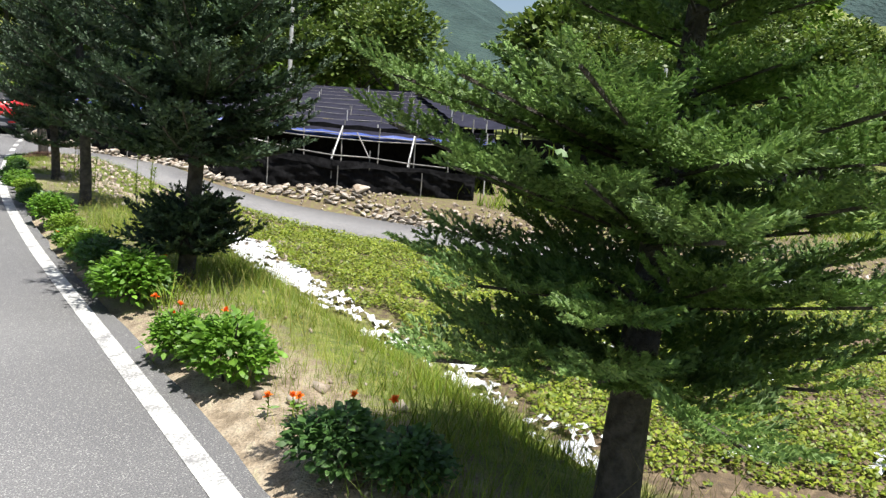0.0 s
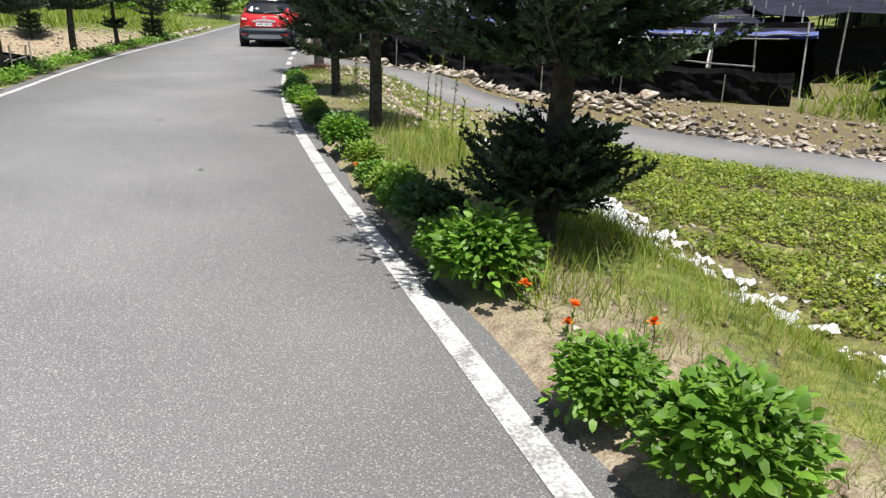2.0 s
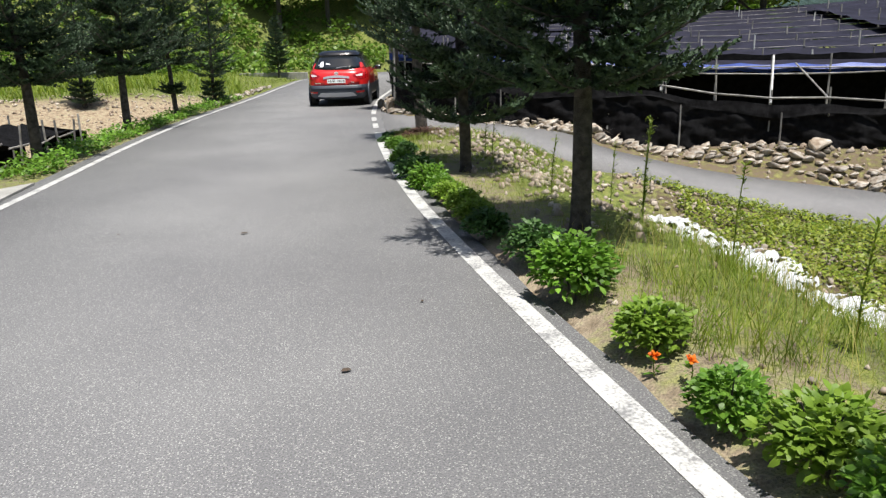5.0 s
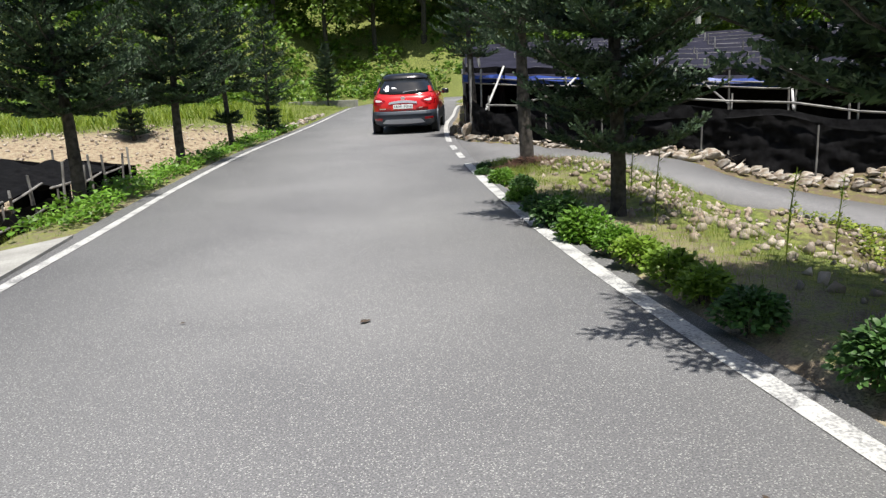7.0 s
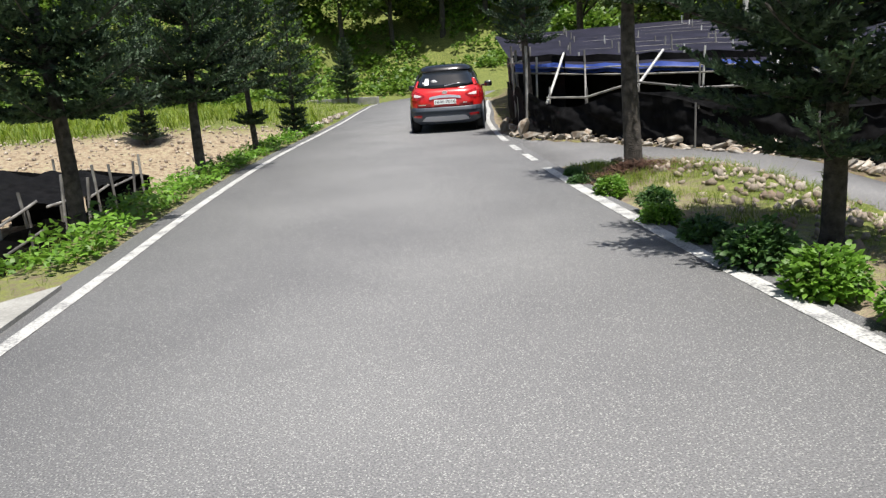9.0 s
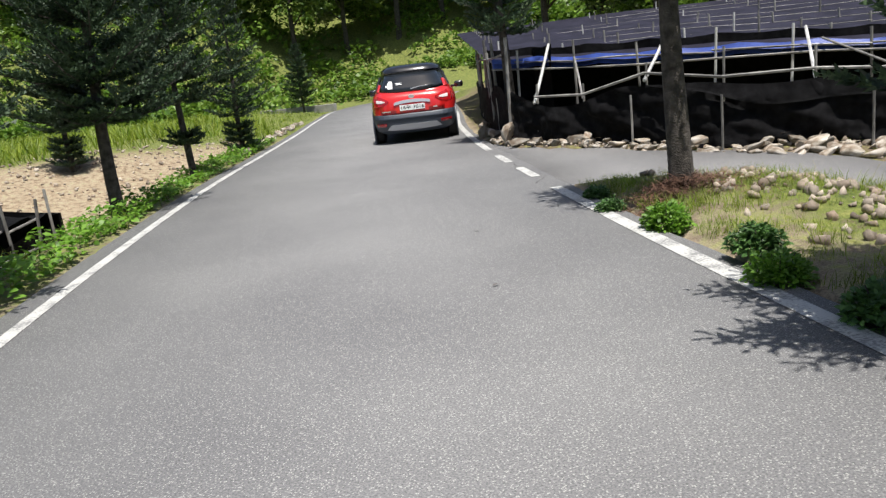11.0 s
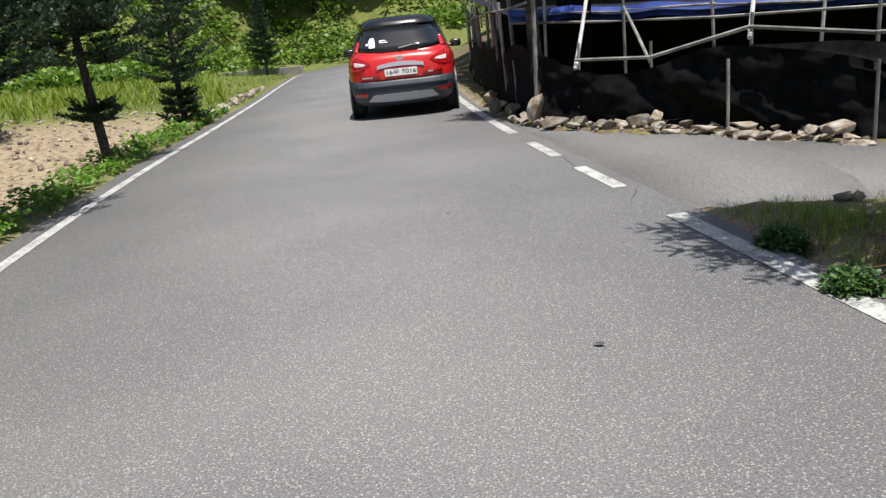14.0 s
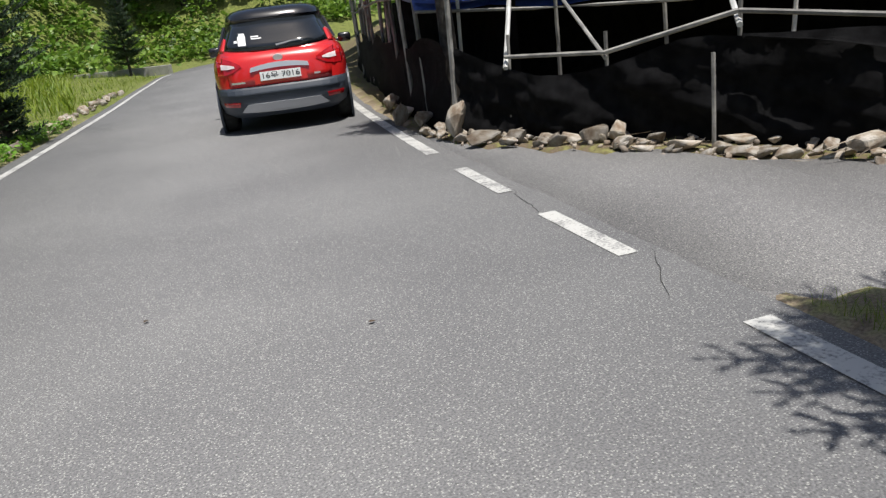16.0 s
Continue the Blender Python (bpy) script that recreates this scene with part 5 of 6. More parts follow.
    for i in range(0, 39, 3):
        pole(s, "rail", (*side[i][:2], side[i][2] + 1.5), (*side[min(39, i + 3)][:2], side[min(39, i + 3)][2] + 1.5), 0.018)
    # second added black sheet, standing in for the shaded interior along the road
    inner = side.copy()
    inner[:, 0] += 0.9
    up = inner.copy()
    up[:, 2] += 1.6
    cloth("dark_backing_net", s, up, inner, 5, 0.0, 0.05, M_NET, 125)


def end_shelter():
    """The lower, sagging shelter farther right, behind the terrace."""
    r = np.random.default_rng(131)
    s = thing("shade_shelter", "sagging far shade-net shelter with torn black nets", "shade shelter")
    front = resample(np.array([(15.6, 20.4, 1.4), (19.0, 19.2, 1.6), (23, 18.6, 1.75), (28, 18.2, 1.9), (36, 17, 2.1)]), 48)
    b = np.array((0.45, 0.89))
    for k in range(7):
        lo = front.copy()
        lo[:, :2] += b * 1.9 * k
        lo[:, 2] += 0.2 * k - 0.1 * np.abs(np.sin(np.arange(48) * 0.6))
        hi = lo.copy()
        hi[:, :2] += b * 1.86
        hi[:, 2] += 0.2
        cloth("roof_net", s, hi, lo, 4, 0.05, 0.04, M_ROOFNET, 140 + k)
        for i in range(1, 48, 4):
            pole(s, "post", (*lo[i][:2], lo[i][2] - 1.7), (lo[i][0], lo[i][1] + r.normal(0, 0.05), lo[i][2] + r.uniform(0.1, 0.4)), 0.028)
    ft = front.copy()
    ft[:, 2] = ground_z(ft[:, 0], ft[:, 1])
    tp = front.copy()
    tp[:, 2] -= 0.1 + 0.35 * (wave(tp[:, 0], tp[:, 0] * 0, 3, 8) > 0)
    tp[:, :2] += b * 0.5
    ft[:, :2] += b * 0.6
    cloth("skirt_net", s, tp, ft, 6, 0.0, 0.15, M_NET, 150)


def left_shelter():
    r = np.random.default_rng(161)
    s = thing("shade_shelter", "collapsed low black-net shelter below the road", "shade shelter")
    front = resample(np.array([(-5.2, 16.8, 0.0), (-4.65, 20.2, 0.0), (-4.15, 22.6, 0.0), (-3.75, 25.6, 0.0)]), 40)
    b = np.array((-0.97, 0.2))
    g = ground_z(front[:, 0], front[:, 1])
    for k in range(5):
        lo = front.copy()
        lo[:, :2] += b * 1.5 * k
        lo[:, 2] = g.min() + 0.95 + 0.12 * wave(lo[:, 0], lo[:, 1], 1.5, 170 + k)
        hi = lo.copy()
        hi[:, :2] += b * 1.3
        hi[:, 2] += 0.18
        cloth("roof_net", s, hi, lo, 5, 0.1, 0.05, M_NET, 165 + k)
        for i in range(1, 40, 3 if k == 0 else 5):
            pole(s, "post", (*lo[i][:2], lo[i][2] - 1.1), (lo[i][0] + r.normal(0, 0.08), lo[i][1] + r.normal(0, 0.08), lo[i][2] + r.uniform(0.1, 0.45)), 0.022)
        if k == 0:
            ft = front.copy()
            ft[:, 2] = g - 0.03
            tp = lo.copy()
            tp[:, 2] -= 0.22
            cloth("skirt_net", s, tp, ft, 7, 0.0, 0.08, M_NET, 171, "black net skirt")
            for i in range(1, 36, 5):
                pole(s, "rail", (*lo[i][:2], lo[i][2] - 0.05), (*lo[i + 4][:2], lo[i + 4][2] + 0.02), 0.018)
                pole(s, "rail", (lo[i][0] + 0.03, lo[i][1], lo[i][2] - 0.4), (lo[i + 4][0] + 0.03, lo[i + 4][1], lo[i + 4][2] - 0.36), 0.016)
        end_t, end_b = lo[-1], hi[-1]
        tp = np.linspace(end_t, end_b, 6)
        bt = tp.copy()
        bt[:, 2] = ground_z(bt[:, 0], bt[:, 1]) - 0.03
        cloth("skirt_net", s, tp, bt, 4, 0, 0.04, M_NET, 180 + k)


big_shelter()
end_shelter()
left_shelter()


# ---- hillside, woods, poles ----
def hill_shrubs():
    r = np.random.default_rng(201)
    n = 2300
    cx, cy = r.uniform(-48, 52, n), 60 + 44 * r.uniform(0, 1, n) ** 1.2
    keep = ~((cx > 1) & (cy < 71.5)) & ~((np.arctan2(cx, cy) > 0.6) & (np.arctan2(cx, cy) < 0.76)) & (wave(cx, cy, 14, 5) > -0.9) & (cx + cy > 45)
    cx, cy = cx[keep], cy[keep]
    per = 70
    rad = r.uniform(0.8, 2.1, len(cx))
    d = r.normal(size=(len(cx), per, 3))
    d /= np.linalg.norm(d, axis=2)[..., None]
    p = d * rad[:, None, None] * r.uniform(0.7, 1, (len(cx), per, 1))
    p[..., 2] = np.abs(p[..., 2]) * 0.8
    p += np.stack([cx, cy, ground_z(cx, cy)], -1)[:, None]
    p = p.reshape(-1, 3)
    m = len(p)
    hd = np.arctan2(d[..., 1], d[..., 0]).ravel() + r.normal(0, 0.6, m)
    v, f = scatter(LEAF2, p, hd, r.normal(0.2, 0.5, m), r.normal(0, 0.5, m), r.uniform(0.25, 0.55, m))
    stuff("hillside_shrubs", "bright green creeping shrubs covering the hillside", "shrubs", v, f, M_HILL)


def make_broadleaf(seed, height, rad, mat, label):
    r = np.random.default_rng(seed)
    t = thing("broadleaf_tree", label, "tree", "trees of the wood behind")
    bm = bmesh.new()
    tube(bm, [(0, 0, -0.6), (0.1, 0, height * 0.3), (-0.05, 0.1, height * 0.65), (0, 0, height * 0.92)], [0.2, 0.16, 0.1, 0.03], 8)
    part("trunk", bm, M_BARK, t)
    for k in range(6):
        a = k * 1.05 + r.uniform(0, 0.5)
        z = height * r.uniform(0.25, 0.6)
        bm = bmesh.new()
        tube(bm, [(0, 0, z), (rad * 0.35 * math.cos(a), rad * 0.35 * math.sin(a), z + height * 0.1), (rad * 0.7 * math.cos(a), rad * 0.7 * math.sin(a), z + height * 0.22)], [0.07, 0.05, 0.02], 5)
        part("limb", bm, M_BARK, t)
    v, f = crown_leaves(r, 4200, rad, height * 0.85, 0.4, 34, 0.12, LEAF2)
    part("crown", mesh_of("crown", v, f, mat), mat, t, "uneven leafy crown")
    return t


woods = [make_broadleaf(211, 7.5, 3.0, M_FOREST, "dark green broadleaf tree of the wood"), make_broadleaf(212, 6.0, 2.8, M_HILL, "bright green broadleaf tree of the wood"), make_broadleaf(213, 9.0, 3.2, M_FOREST, "tall dark broadleaf tree of the wood")]
WR = np.random.default_rng(215)
first = [True] * 3
spots = [(x, 82 + 8 * row + WR.uniform(-2, 2), WR.uniform(1.0, 1.5)) for row in range(4) for x in np.arange(-52, 60, 4.6) + WR.uniform(-1.5, 1.5)]
spots += [(14 + 3.0 * k + WR.uniform(-1, 1), 45 + WR.uniform(-2, 3) - 0.12 * k, WR.uniform(0.7, 1.0)) for k in range(16)]
spots += [(40 + 6 * row + 1.5 * k + WR.uniform(-1, 1), 42 - 4.2 * k + WR.uniform(-2, 2), WR.uniform(0.8, 1.2)) for k in range(15) for row in range(3)]
spots += [(18 + 4.5 * k + WR.uniform(-2, 2), 56 + WR.uniform(-3, 6), WR.uniform(0.9, 1.3)) for k in range(12)]
spots += [(50 + 6 * k + 5 * row + WR.uniform(-2, 2), 52 + 9 * row - 1.5 * k + WR.uniform(-2, 2), WR.uniform(1.6, 2.2)) for k in range(5) for row in range(4)]
spots += [(24 + 5.5 * k + WR.uniform(-2, 2), 36 + 7 * row + WR.uniform(-2, 2) - 0.5 * k, WR.uniform(0.8, 1.2)) for k in range(8) for row in range(3)]
spots += [(-36 + WR.uniform(-8, 3), 16 + 4.5 * k, WR.uniform(0.9, 1.3)) for k in range(15)]
for i, (x, y, sc) in enumerate(spots):
    k = int(WR.integers(3))
    if 0.585 < math.atan2(x, y - 0.8) < 0.775:
        # the open valley, with low trees only
        if i % 3:
            continue
        sc *= 0.45
    if first[k]:
        first[k] = False
        stand(woods[k], x, y, 0, sc)
    else:
        copy_at(woods[k], x, y, WR.uniform(0, 360), sc)


def mountain():
    n, rows = 90, 16
    a = np.linspace(-1.2, 3.6, n)
    R = np.linspace(150, 420, rows)[:, None]
    X, Y = np.cos(a)[None] * R + 5, np.sin(a)[None] * R + 20
    Zm = -6 + (R - 150) * 0.5 * (0.8 + 0.25 * np.sin(a * 5)[None] + 0.12 * np.sin(a * 13 + 1)[None]) + 5 * wave(X, Y, 40, 6)
    i = np.arange(n * rows).reshape(rows, n)
    f = np.stack([i[:-1, :-1], i[:-1, 1:], i[1:, 1:], i[1:, :-1]], -1).reshape(-1, 4)
    tagged(new("mountain_backdrop", mesh_of("mountain", np.stack([X, Y, Zm], -1).reshape(-1, 3), f, M_MOUNT, True)), "distant forested mountainside with blue-green haze painted into its colour", "mountain", kind="structure")


hill_shrubs()
mountain()
for x, y, h in ((18.65, 40.95, 8.5), (37.2, 26.9, 6.4), (36.1, 28.3, 5.4)):
    t = thing("utility_pole", "pale grey concrete utility pole behind the shelters", "utility pole", "utility poles", pose(x, y, 0))
    bm = bmesh.new()
    tube(bm, [(0, 0, -0.5), (0, 0, h)], [0.15, 0.1], 10)
    part("shaft", bm, M_WHITEPOLE, t)


def sunflower():
    r = np.random.default_rng(221)
    t = thing("large_leaf_plant", "tall weedy plant with big drooping grey-green leaves", "plant", m=pose(15.1, 15.0, float(ground_z(15.1, 15.0))) @ Matrix.Scale(1.3, 4))
    for k in range(5):
        a, q = r.uniform(0, 6.28), r.uniform(0.1, 0.5)
        h = r.uniform(0.8, 1.5)
        bm = bmesh.new()
        tube(bm, [(q * math.cos(a), q * math.sin(a), -0.1), (q * 1.1 * math.cos(a), q * 1.1 * math.sin(a), h)], [0.02, 0.012], 5)
        part("stem", bm, M_GRASS, t)
        n = 16
        z = r.uniform(0.3, 1, n) * h
        v, f = scatter(LEAF, np.stack([q * math.cos(a) + 0 * z, q * math.sin(a) + 0 * z, z], -1), r.uniform(0, 6.28, n), r.normal(-0.2, 0.3, n), r.normal(0, 0.3, n), r.uniform(0.25, 0.4, n), np.full(n, 1.3))
        part("foliage", mesh_of("foliage", v, f, M_BUSHD), M_BUSHD, t)


sunflower()


bm = bmesh.new()
box(bm, (2.0, 59.4, 0.12), (6.4, 0.3, 0.5), Matrix.Translation((2.0, 59.4, 0)) @ Matrix.Rotation(radians(-42), 4, "Z") @ Matrix.Translation((-2.0, -59.4, 0)), bevel=0.02)
me = bpy.data.meshes.new("headwall")
bm.to_mesh(me)
bm.free()
me.materials.append(M_CONC)
tagged(new("headwall", me), "low grey concrete headwall beside the bend", "wall")


# ---- car ----
M_RED = plain_mat("red_car_paint", (0.6, 0.018, 0.018), 0.28, 0.0, 1.0)
M_BLACKP = plain_mat("black_car_paint", (0.012, 0.012, 0.014), 0.25, 0.0, 0.8)
M_CLAD = plain_mat("dark_grey_plastic", (0.04, 0.05, 0.068), 0.5)
M_SILVER = plain_mat("silver_trim", (0.5, 0.51, 0.54), 0.45, 0.25)
M_CHROME = plain_mat("chrome", (0.75, 0.74, 0.72), 0.28, 0.7)
M_GLASS = plain_mat("tinted_glass", (0.015, 0.018, 0.022), 0.06, 0.0, 0.5)
M_LAMPR = plain_mat("red_lamp_glass", (0.38, 0.008, 0.012), 0.12, 0.0, 1.0)
M_LAMPW = plain_mat("clear_lamp_glass", (0.75, 0.66, 0.66), 0.15, 0.0, 1.0)
M_TYRE = noise_mat("tyre_rubber", (0.012, 0.012, 0.012), (0.03, 0.03, 0.03), 20, 150, 0.85, 0.3)
M_PLATE = plain_mat("plate_white", (0.75, 0.77, 0.76), 0.4)
M_INK = plain_mat("plate_black", (0.015, 0.015, 0.02), 0.5)
M_STICKER = plain_mat("white_sticker", (0.8, 0.8, 0.8), 0.5)
LEVELS = np.array([(0.20, 0.72, -0.62, 3.12, 7), (0.28, 0.84, -0.75, 3.27, 7), (0.40, 0.875, -0.80, 3.33, 7), (0.52, 0.885, -0.80, 3.34, 7), (0.575, 0.885, -0.775, 3.33, 7), (0.60, 0.885, -0.745, 3.32, 7), (0.75, 0.892, -0.735, 3.28, 7), (0.88, 0.882, -0.705, 3.1, 6.5), (0.97, 0.85, -0.665, 2.6, 6), (1.01, 0.81, -0.635, 2.3, 6), (1.06, 0.785, -0.60, 2.2, 6), (1.25, 0.715, -0.435, 1.85, 4.3), (1.38, 0.66, -0.31, 1.55, 4.2), (1.42, 0.65, -0.345, 1.45, 4.2), (1.475, 0.63, -0.32, 1.3, 4.2), (1.53, 0.56, -0.2, 1.15, 4.0), (1.56, 0.44, 0.0, 0.95, 3.6)])


def car_level(z):
    return [np.interp(z, LEVELS[:, 0], LEVELS[:, k]) for k in (1, 2, 3, 4)]


def rear_y(x, z):
    """The car's back surface."""
    w, r, f, n = car_level(z)
    return (r + f) / 2 - (f - r) / 2 * max(0.0, 1 - min(1, abs(x) / w) ** n) ** (1 / n) + 0.10 * (abs(x) / w) ** 3


def shell(z0, z1, top=False, bottom=False):
    bm = bmesh.new()
    zs = [z for z in LEVELS[:, 0] if z0 <= z <= z1]
    rings = []
    for z in zs:
        w, r, f, n = car_level(z)
        ring = []
        for k in range(56):
            a = 2 * math.pi * k / 56
            c, s = math.cos(a), math.sin(a)
            x = w * math.copysign(abs(c) ** (2 / n), c)
            y = (r + f) / 2 + (f - r) / 2 * math.copysign(abs(s) ** (2 / n), s)
            if s < 0:
                y = rear_y(x, z) if abs(x) < w * 0.999 else y
            ring.append(bm.verts.new((x, y, z)))
        rings.append(ring)
    for a, b in zip(rings, rings[1:]):
        for k in range(56):
            bm.faces.new((a[k], a[(k + 1) % 56], b[(k + 1) % 56], b[k]))
    if top:
        bm.faces.new(rings[-1])
    if bottom:
        bm.faces.new(rings[0][::-1])
    return bm


def rear_patch(outline, lift=0.006, thick=0.02, cells=None):
    """A panel on the back surface: outline of (x, z) corners, filled in strips between its two long edges."""
    lo, hi = outline
    bm = bmesh.new()
    n, rows = len(lo), 4
    grid = []
    for j in range(rows + 1):
        t = j / rows
        grid.append([bm.verts.new((x0 + (x1 - x0) * t, rear_y(x0 + (x1 - x0) * t, z0 + (z1 - z0) * t) - lift, z0 + (z1 - z0) * t)) for (x0, z0), (x1, z1) in zip(lo, hi)])
    for a, b in zip(grid, grid[1:]):
        for k in range(n - 1):
            bm.faces.new((a[k], a[k + 1], b[k + 1], b[k]))
    r = bmesh.ops.extrude_face_region(bm, geom=list(bm.faces))
    bmesh.ops.translate(bm, vec=(0, thick, 0), verts=[v for v in r["geom"] if isinstance(v, bmesh.types.BMVert)])
    bmesh.ops.recalc_face_normals(bm, faces=bm.faces)
    return bm


def span(x0, x1, z0, z1, n=9, bow=0.0):
    xs = np.linspace(x0, x1, n)
    return [(x, z0 + (z1 - z0) * (x - x0) / (x1 - x0) + bow * (1 - ((2 * x - x0 - x1) / (x1 - x0)) ** 2)) for x in xs]


def make_car():
    c = thing("car", "red compact crossover with black roof parked on the asphalt road", "car", m=pose(2.72, 28.62, 0.0, 0, 0, -15.5))
    part("body", shell(0.6, 1.06), M_RED, c, "glossy red paint", True)
    part("cladding", shell(0.2, 0.6, bottom=True), M_CLAD, c, "dark grey plastic bumper and sills", True)
    part("cabin", shell(1.06, 1.42), M_BLACKP, c, "black pillars", True)
    part("roof", shell(1.42, 1.56, top=True), M_BLACKP, c, "black roof with a spoiler lip", True)
    hatch = part("tailgate", rear_patch((span(-0.64, 0.64, 0.6, 0.6, 15), span(-0.69, 0.69, 1.0, 1.0, 15, 0.01)), 0.012), M_RED, c, "", True)
    part("rear_window", rear_patch((span(-0.66, 0.66, 1.06, 1.06, 17, -0.04), span(-0.545, 0.545, 1.375, 1.375, 17, 0.015)), 0.014), M_GLASS, c, "dark tinted glass", True)
    part("trim", rear_patch((span(-0.37, 0.37, 0.772, 0.772, 13, 0.03), span(-0.36, 0.36, 0.826, 0.826, 13, 0.04)), 0.035, 0.03), M_CHROME, hatch, "chrome strip above the plate")
    part("plate_recess", rear_patch((span(-0.33, 0.33, 0.62, 0.62, 9), span(-0.33, 0.33, 0.79, 0.79, 9, 0.02)), 0.016, 0.01), M_RED, hatch)
    pl = part("number_plate", rear_patch((span(-0.255, 0.255, 0.655, 0.655, 5), span(-0.255, 0.255, 0.762, 0.762, 5)), 0.03, 0.012), M_PLATE, hatch, "white number plate with dark characters")
    cu = bpy.data.curves.new("plate_text", "FONT")
    cu.body, cu.size, cu.align_x, cu.align_y, cu.extrude = "16\uc6b0 7016", 0.098, "CENTER", "CENTER", 0.001
    tx = new("plate_text", cu)
    me = bpy.data.meshes.new_from_object(tx.evaluated_get(bpy.context.evaluated_depsgraph_get()))
    bpy.data.objects.remove(tx)
    me.materials.clear()
    me.materials.append(M_INK)
    wide = max(v.co.x for v in me.vertices) - min(v.co.x for v in me.vertices)
    me.transform(pose(0, rear_y(0, 0.71) - 0.034, 0.708, 96, 0, 0) @ Matrix.Diagonal((0.46 / wide, 1, 1, 1)))
    part("plate_text", me, M_INK, pl, "dark plate characters")
    for sd in (-1, 1):
        lo = [(sd * x, z) for x, z in ((0.47, 0.85), (0.58, 0.79), (0.7, 0.765), (0.79, 0.765), (0.85, 0.785))]
        hi = [(sd * x, z) for x, z in ((0.48, 0.875), (0.58, 0.93), (0.7, 0.975), (0.79, 0.985), (0.84, 0.965))]
        lamp = part("tail_lamp", rear_patch((lo, hi), 0.022, 0.05), M_LAMPR, c, "red tail lamp")
        lo = [(sd * x, z) for x, z in ((0.55, 0.848), (0.64, 0.835), (0.73, 0.84))]
        hi = [(sd * x, z) for x, z in ((0.55, 0.868), (0.64, 0.89), (0.73, 0.905))]
        part("rear_quarter", rear_patch(([(sd * x, z) for x, z in ((0.672, 1.04), (0.73, 1.035), (0.775, 1.03))], [(sd * x, z) for x, z in ((0.632, 1.2), (0.668, 1.215), (0.7, 1.19))]), 0.012, 0.03), M_RED, c, "red haunch beside the rear window", True)
        part("lamp_lens", rear_patch((lo, hi), 0.03, 0.02), M_LAMPW, lamp, "clear lens")
        part("reflector", rear_patch((span(sd * 0.56, sd * 0.76, 0.36, 0.37, 5), span(sd * 0.55, sd * 0.77, 0.42, 0.43, 5)), 0.012, 0.02), M_LAMPR, c, "red reflector")
        m = bmesh.new()
        box(m, (sd * 0.99, 1.62, 1.03), (0.2, 0.12, 0.14), bevel=0.04)
        box(m, (sd * 0.87, 1.62, 1.0), (0.12, 0.05, 0.05), bevel=0.015)
        part("mirror", m, M_BLACKP, c, "black door mirror", True)
        # side windows, as panes on the cabin's flank
        for y0, y1 in ((-0.05, 0.62), (0.7, 1.55)):
            g = bmesh.new()
            q = []
            for y, z in ((y0, 1.08), (y1, 1.08), (min(y1, 1.35), 1.36), (max(y0, 0.1), 1.36)):
                w = car_level(z)[0]
                q.append(g.verts.new((sd * (w + 0.008), y, z)))
            g.faces.new(q)
            e = bmesh.ops.extrude_face_region(g, geom=list(g.faces))
            bmesh.ops.translate(g, vec=(-sd * 0.03, 0, 0), verts=[v for v in e["geom"] if isinstance(v, bmesh.types.BMVert)])
            bmesh.ops.recalc_face_normals(g, faces=g.faces)
            part("side_window", g, M_GLASS, c)
        for y in (0.0, 2.6):
            arch = bmesh.new()
            ring = [(0.385, 0.0), (0.385, 0.012), (0.345, 0.012)]
            bmesh.ops.create_cone(arch, cap_ends=True, segments=32, radius1=0.385, radius2=0.385, depth=0.03, matrix=pose(sd * 0.862, y, 0.325, 0, 90, 0))
            part("wheel_arch", arch, M_CLAD, c)
            ty = bmesh.new()
            prof = [(0.215, -0.1), (0.27, -0.105), (0.31, -0.09), (0.325, -0.06), (0.325, 0.06), (0.31, 0.09), (0.27, 0.105), (0.215, 0.1)]
            rings = [[ty.verts.new((sd * 0.77 + o, y + rr * math.cos(2 * math.pi * k / 32), 0.325 + rr * math.sin(2 * math.pi * k / 32))) for k in range(32)] for rr, o in prof]
            for a, b in zip(rings, rings[1:]):
                for k in range(32):
                    ty.faces.new((a[k], a[(k + 1) % 32], b[(k + 1) % 32], b[k]))
            bmesh.ops.recalc_face_normals(ty, faces=ty.faces)
            wheel = part("wheel", ty, M_TYRE, c, "black tyre", True)
            rim = bmesh.new()
            bmesh.ops.create_cone(rim, cap_ends=True, segments=24, radius1=0.21, radius2=0.21, depth=0.02, matrix=pose(sd * 0.83, y, 0.325, 0, 90, 0))
            for k in range(5):
                box(rim, (sd * 0.845, 0, 0.1), (0.02, 0.06, 0.2), pose(0, y, 0.325, 72 * k, 0, 0))
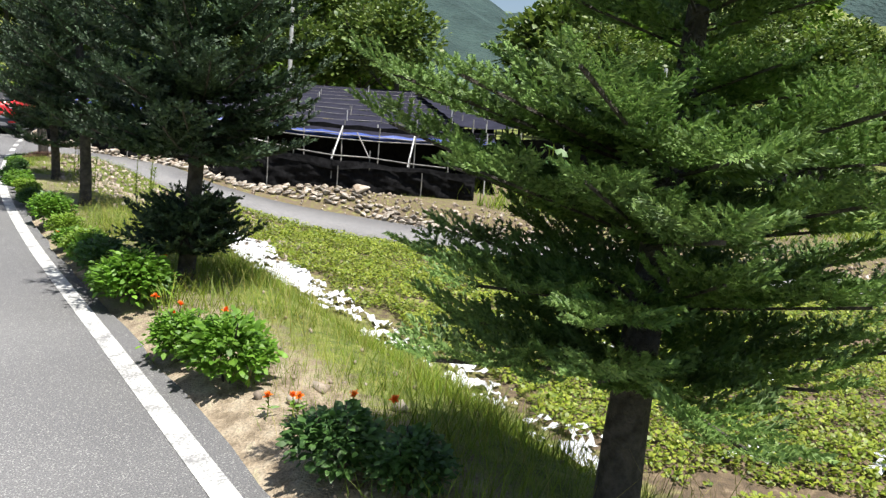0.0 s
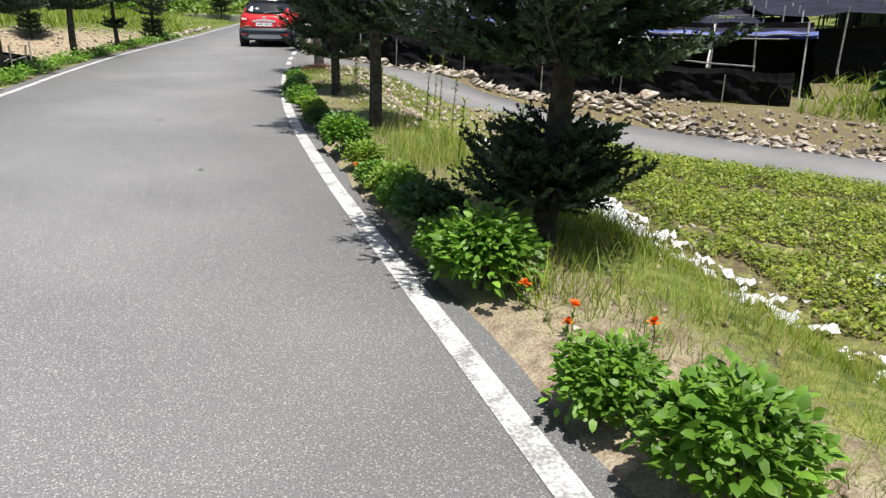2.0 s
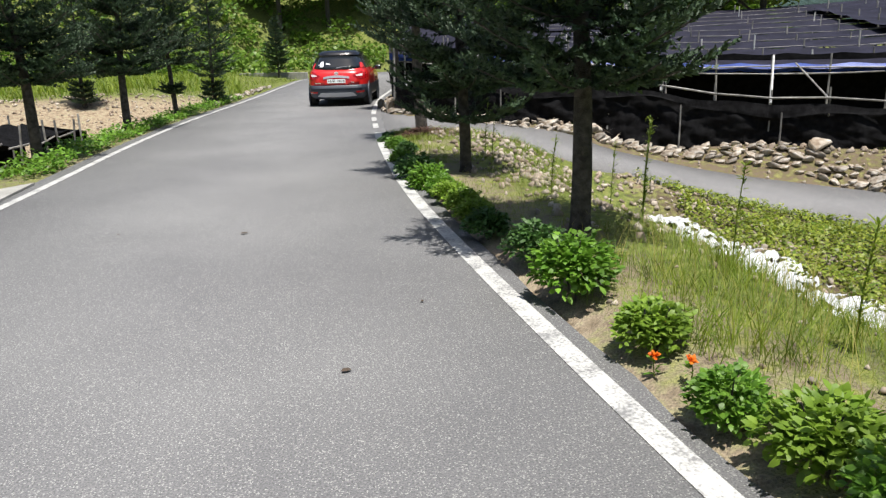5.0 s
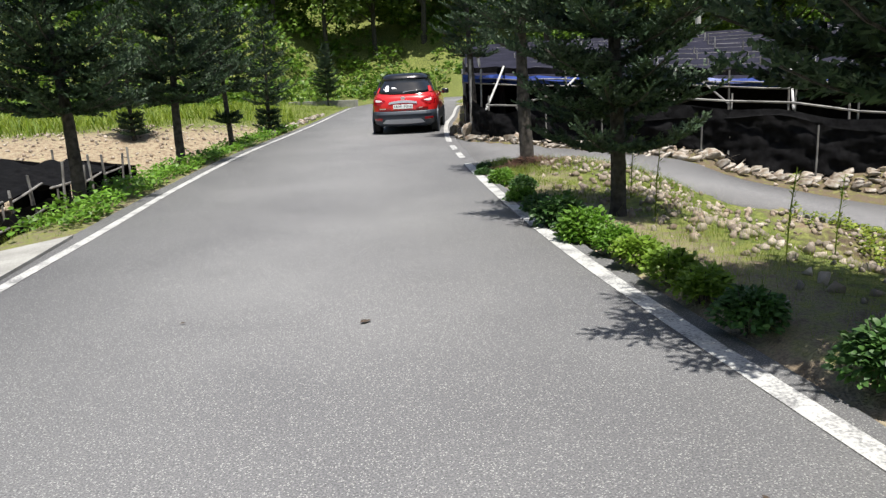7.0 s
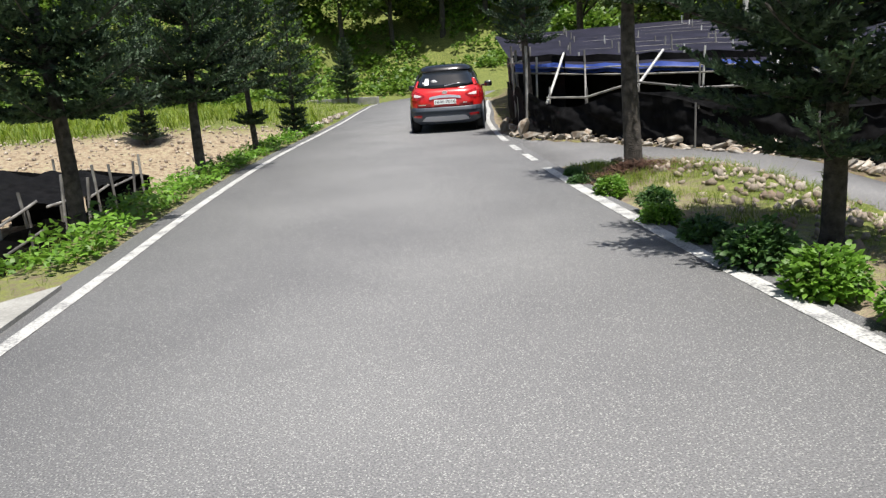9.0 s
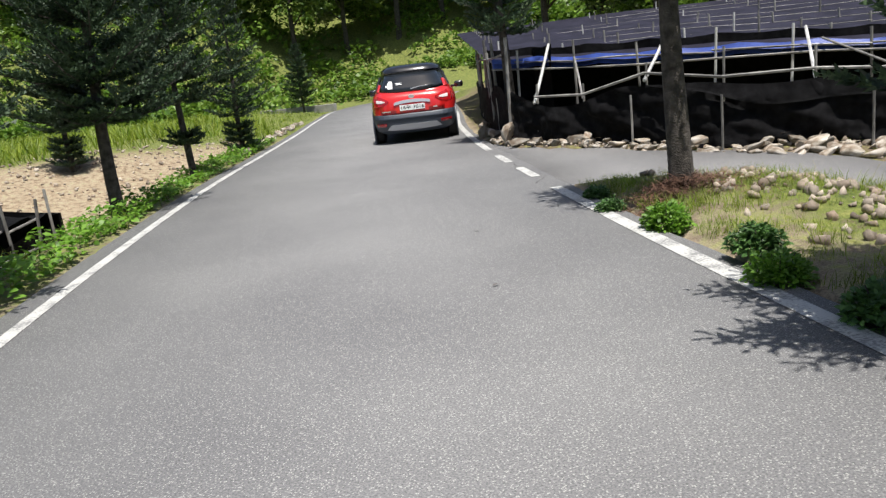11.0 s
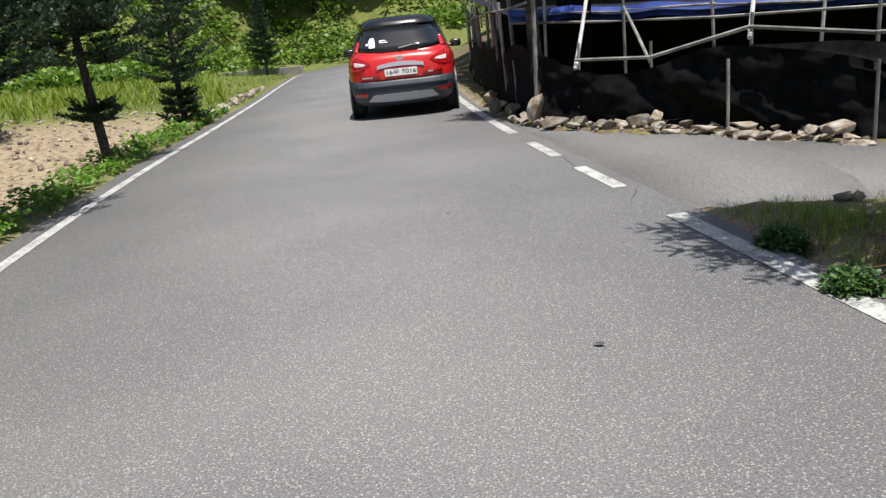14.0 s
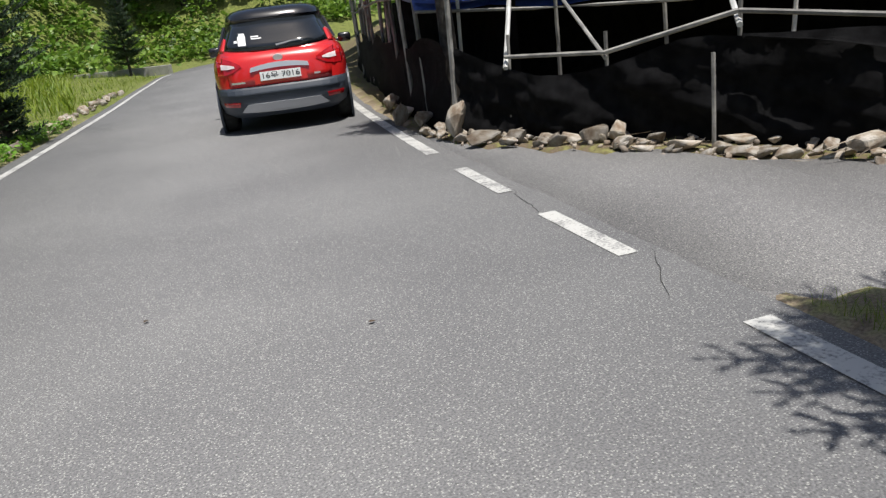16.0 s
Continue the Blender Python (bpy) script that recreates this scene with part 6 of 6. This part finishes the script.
            part("rim", rim, M_SILVER, wheel, "silver alloy rim")
    part("skid_plate", rear_patch((span(-0.56, 0.56, 0.29, 0.29, 13, -0.03), span(-0.46, 0.46, 0.385, 0.385, 13)), 0.025, 0.04), M_SILVER, c, "silver skid plate")
    part("bumper_step", rear_patch((span(-0.8, 0.8, 0.50, 0.50, 17), span(-0.8, 0.8, 0.57, 0.57, 17)), 0.02, 0.05), M_CLAD, c)
    e = bmesh.new()
    bmesh.ops.create_cone(e, cap_ends=True, segments=20, radius1=0.06, radius2=0.05, depth=0.02, matrix=pose(0, rear_y(0, 0.92) - 0.02, 0.915, 100, 0, 0) @ Matrix.Diagonal((1.1, 0.75, 1, 1)))
    part("emblem", e, M_CHROME, hatch, "plain chrome oval")
    wp = bmesh.new()
    tube(wp, [(0.0, rear_y(0, 1.06) - 0.04, 1.05), (0.2, rear_y(0.2, 1.10) - 0.04, 1.085), (0.34, rear_y(0.34, 1.11) - 0.03, 1.09)], [0.03, 0.02, 0.01], 6)
    part("wiper", wp, M_CLAD, c)
    an = bmesh.new()
    tube(an, [(0, 0.0, 1.5), (0, -0.1, 1.64)], [0.007, 0.003], 5)
    part("antenna", an, M_CLAD, c)
    part("brake_light", rear_patch((span(0.1, 0.3, 1.435, 1.435, 4), span(0.1, 0.3, 1.45, 1.45, 4)), 0.008, 0.01), M_LAMPW, c)
    for x0, x1, z0, z1 in ((-0.47, -0.37, 1.10, 1.22), (-0.45, -0.38, 1.22, 1.25), (-0.30, -0.20, 1.19, 1.205), (-0.30, -0.17, 1.165, 1.178), (-0.52, -0.48, 1.14, 1.17)):
        part("sticker", rear_patch((span(x0, x1, z0, z0, 3), span(x0, x1, z1, z1, 3)), 0.019, 0.003), M_STICKER, c, "plain white sticker on the glass")
    for x0, x1, z in ((-0.62, -0.45, 0.645), (0.42, 0.5, 0.66)):
        part("badge", rear_patch((span(x0, x1, z, z, 4), span(x0, x1, z + 0.022, z + 0.022, 4)), 0.018, 0.006), M_CHROME, hatch, "small plain chrome bar")


make_car()
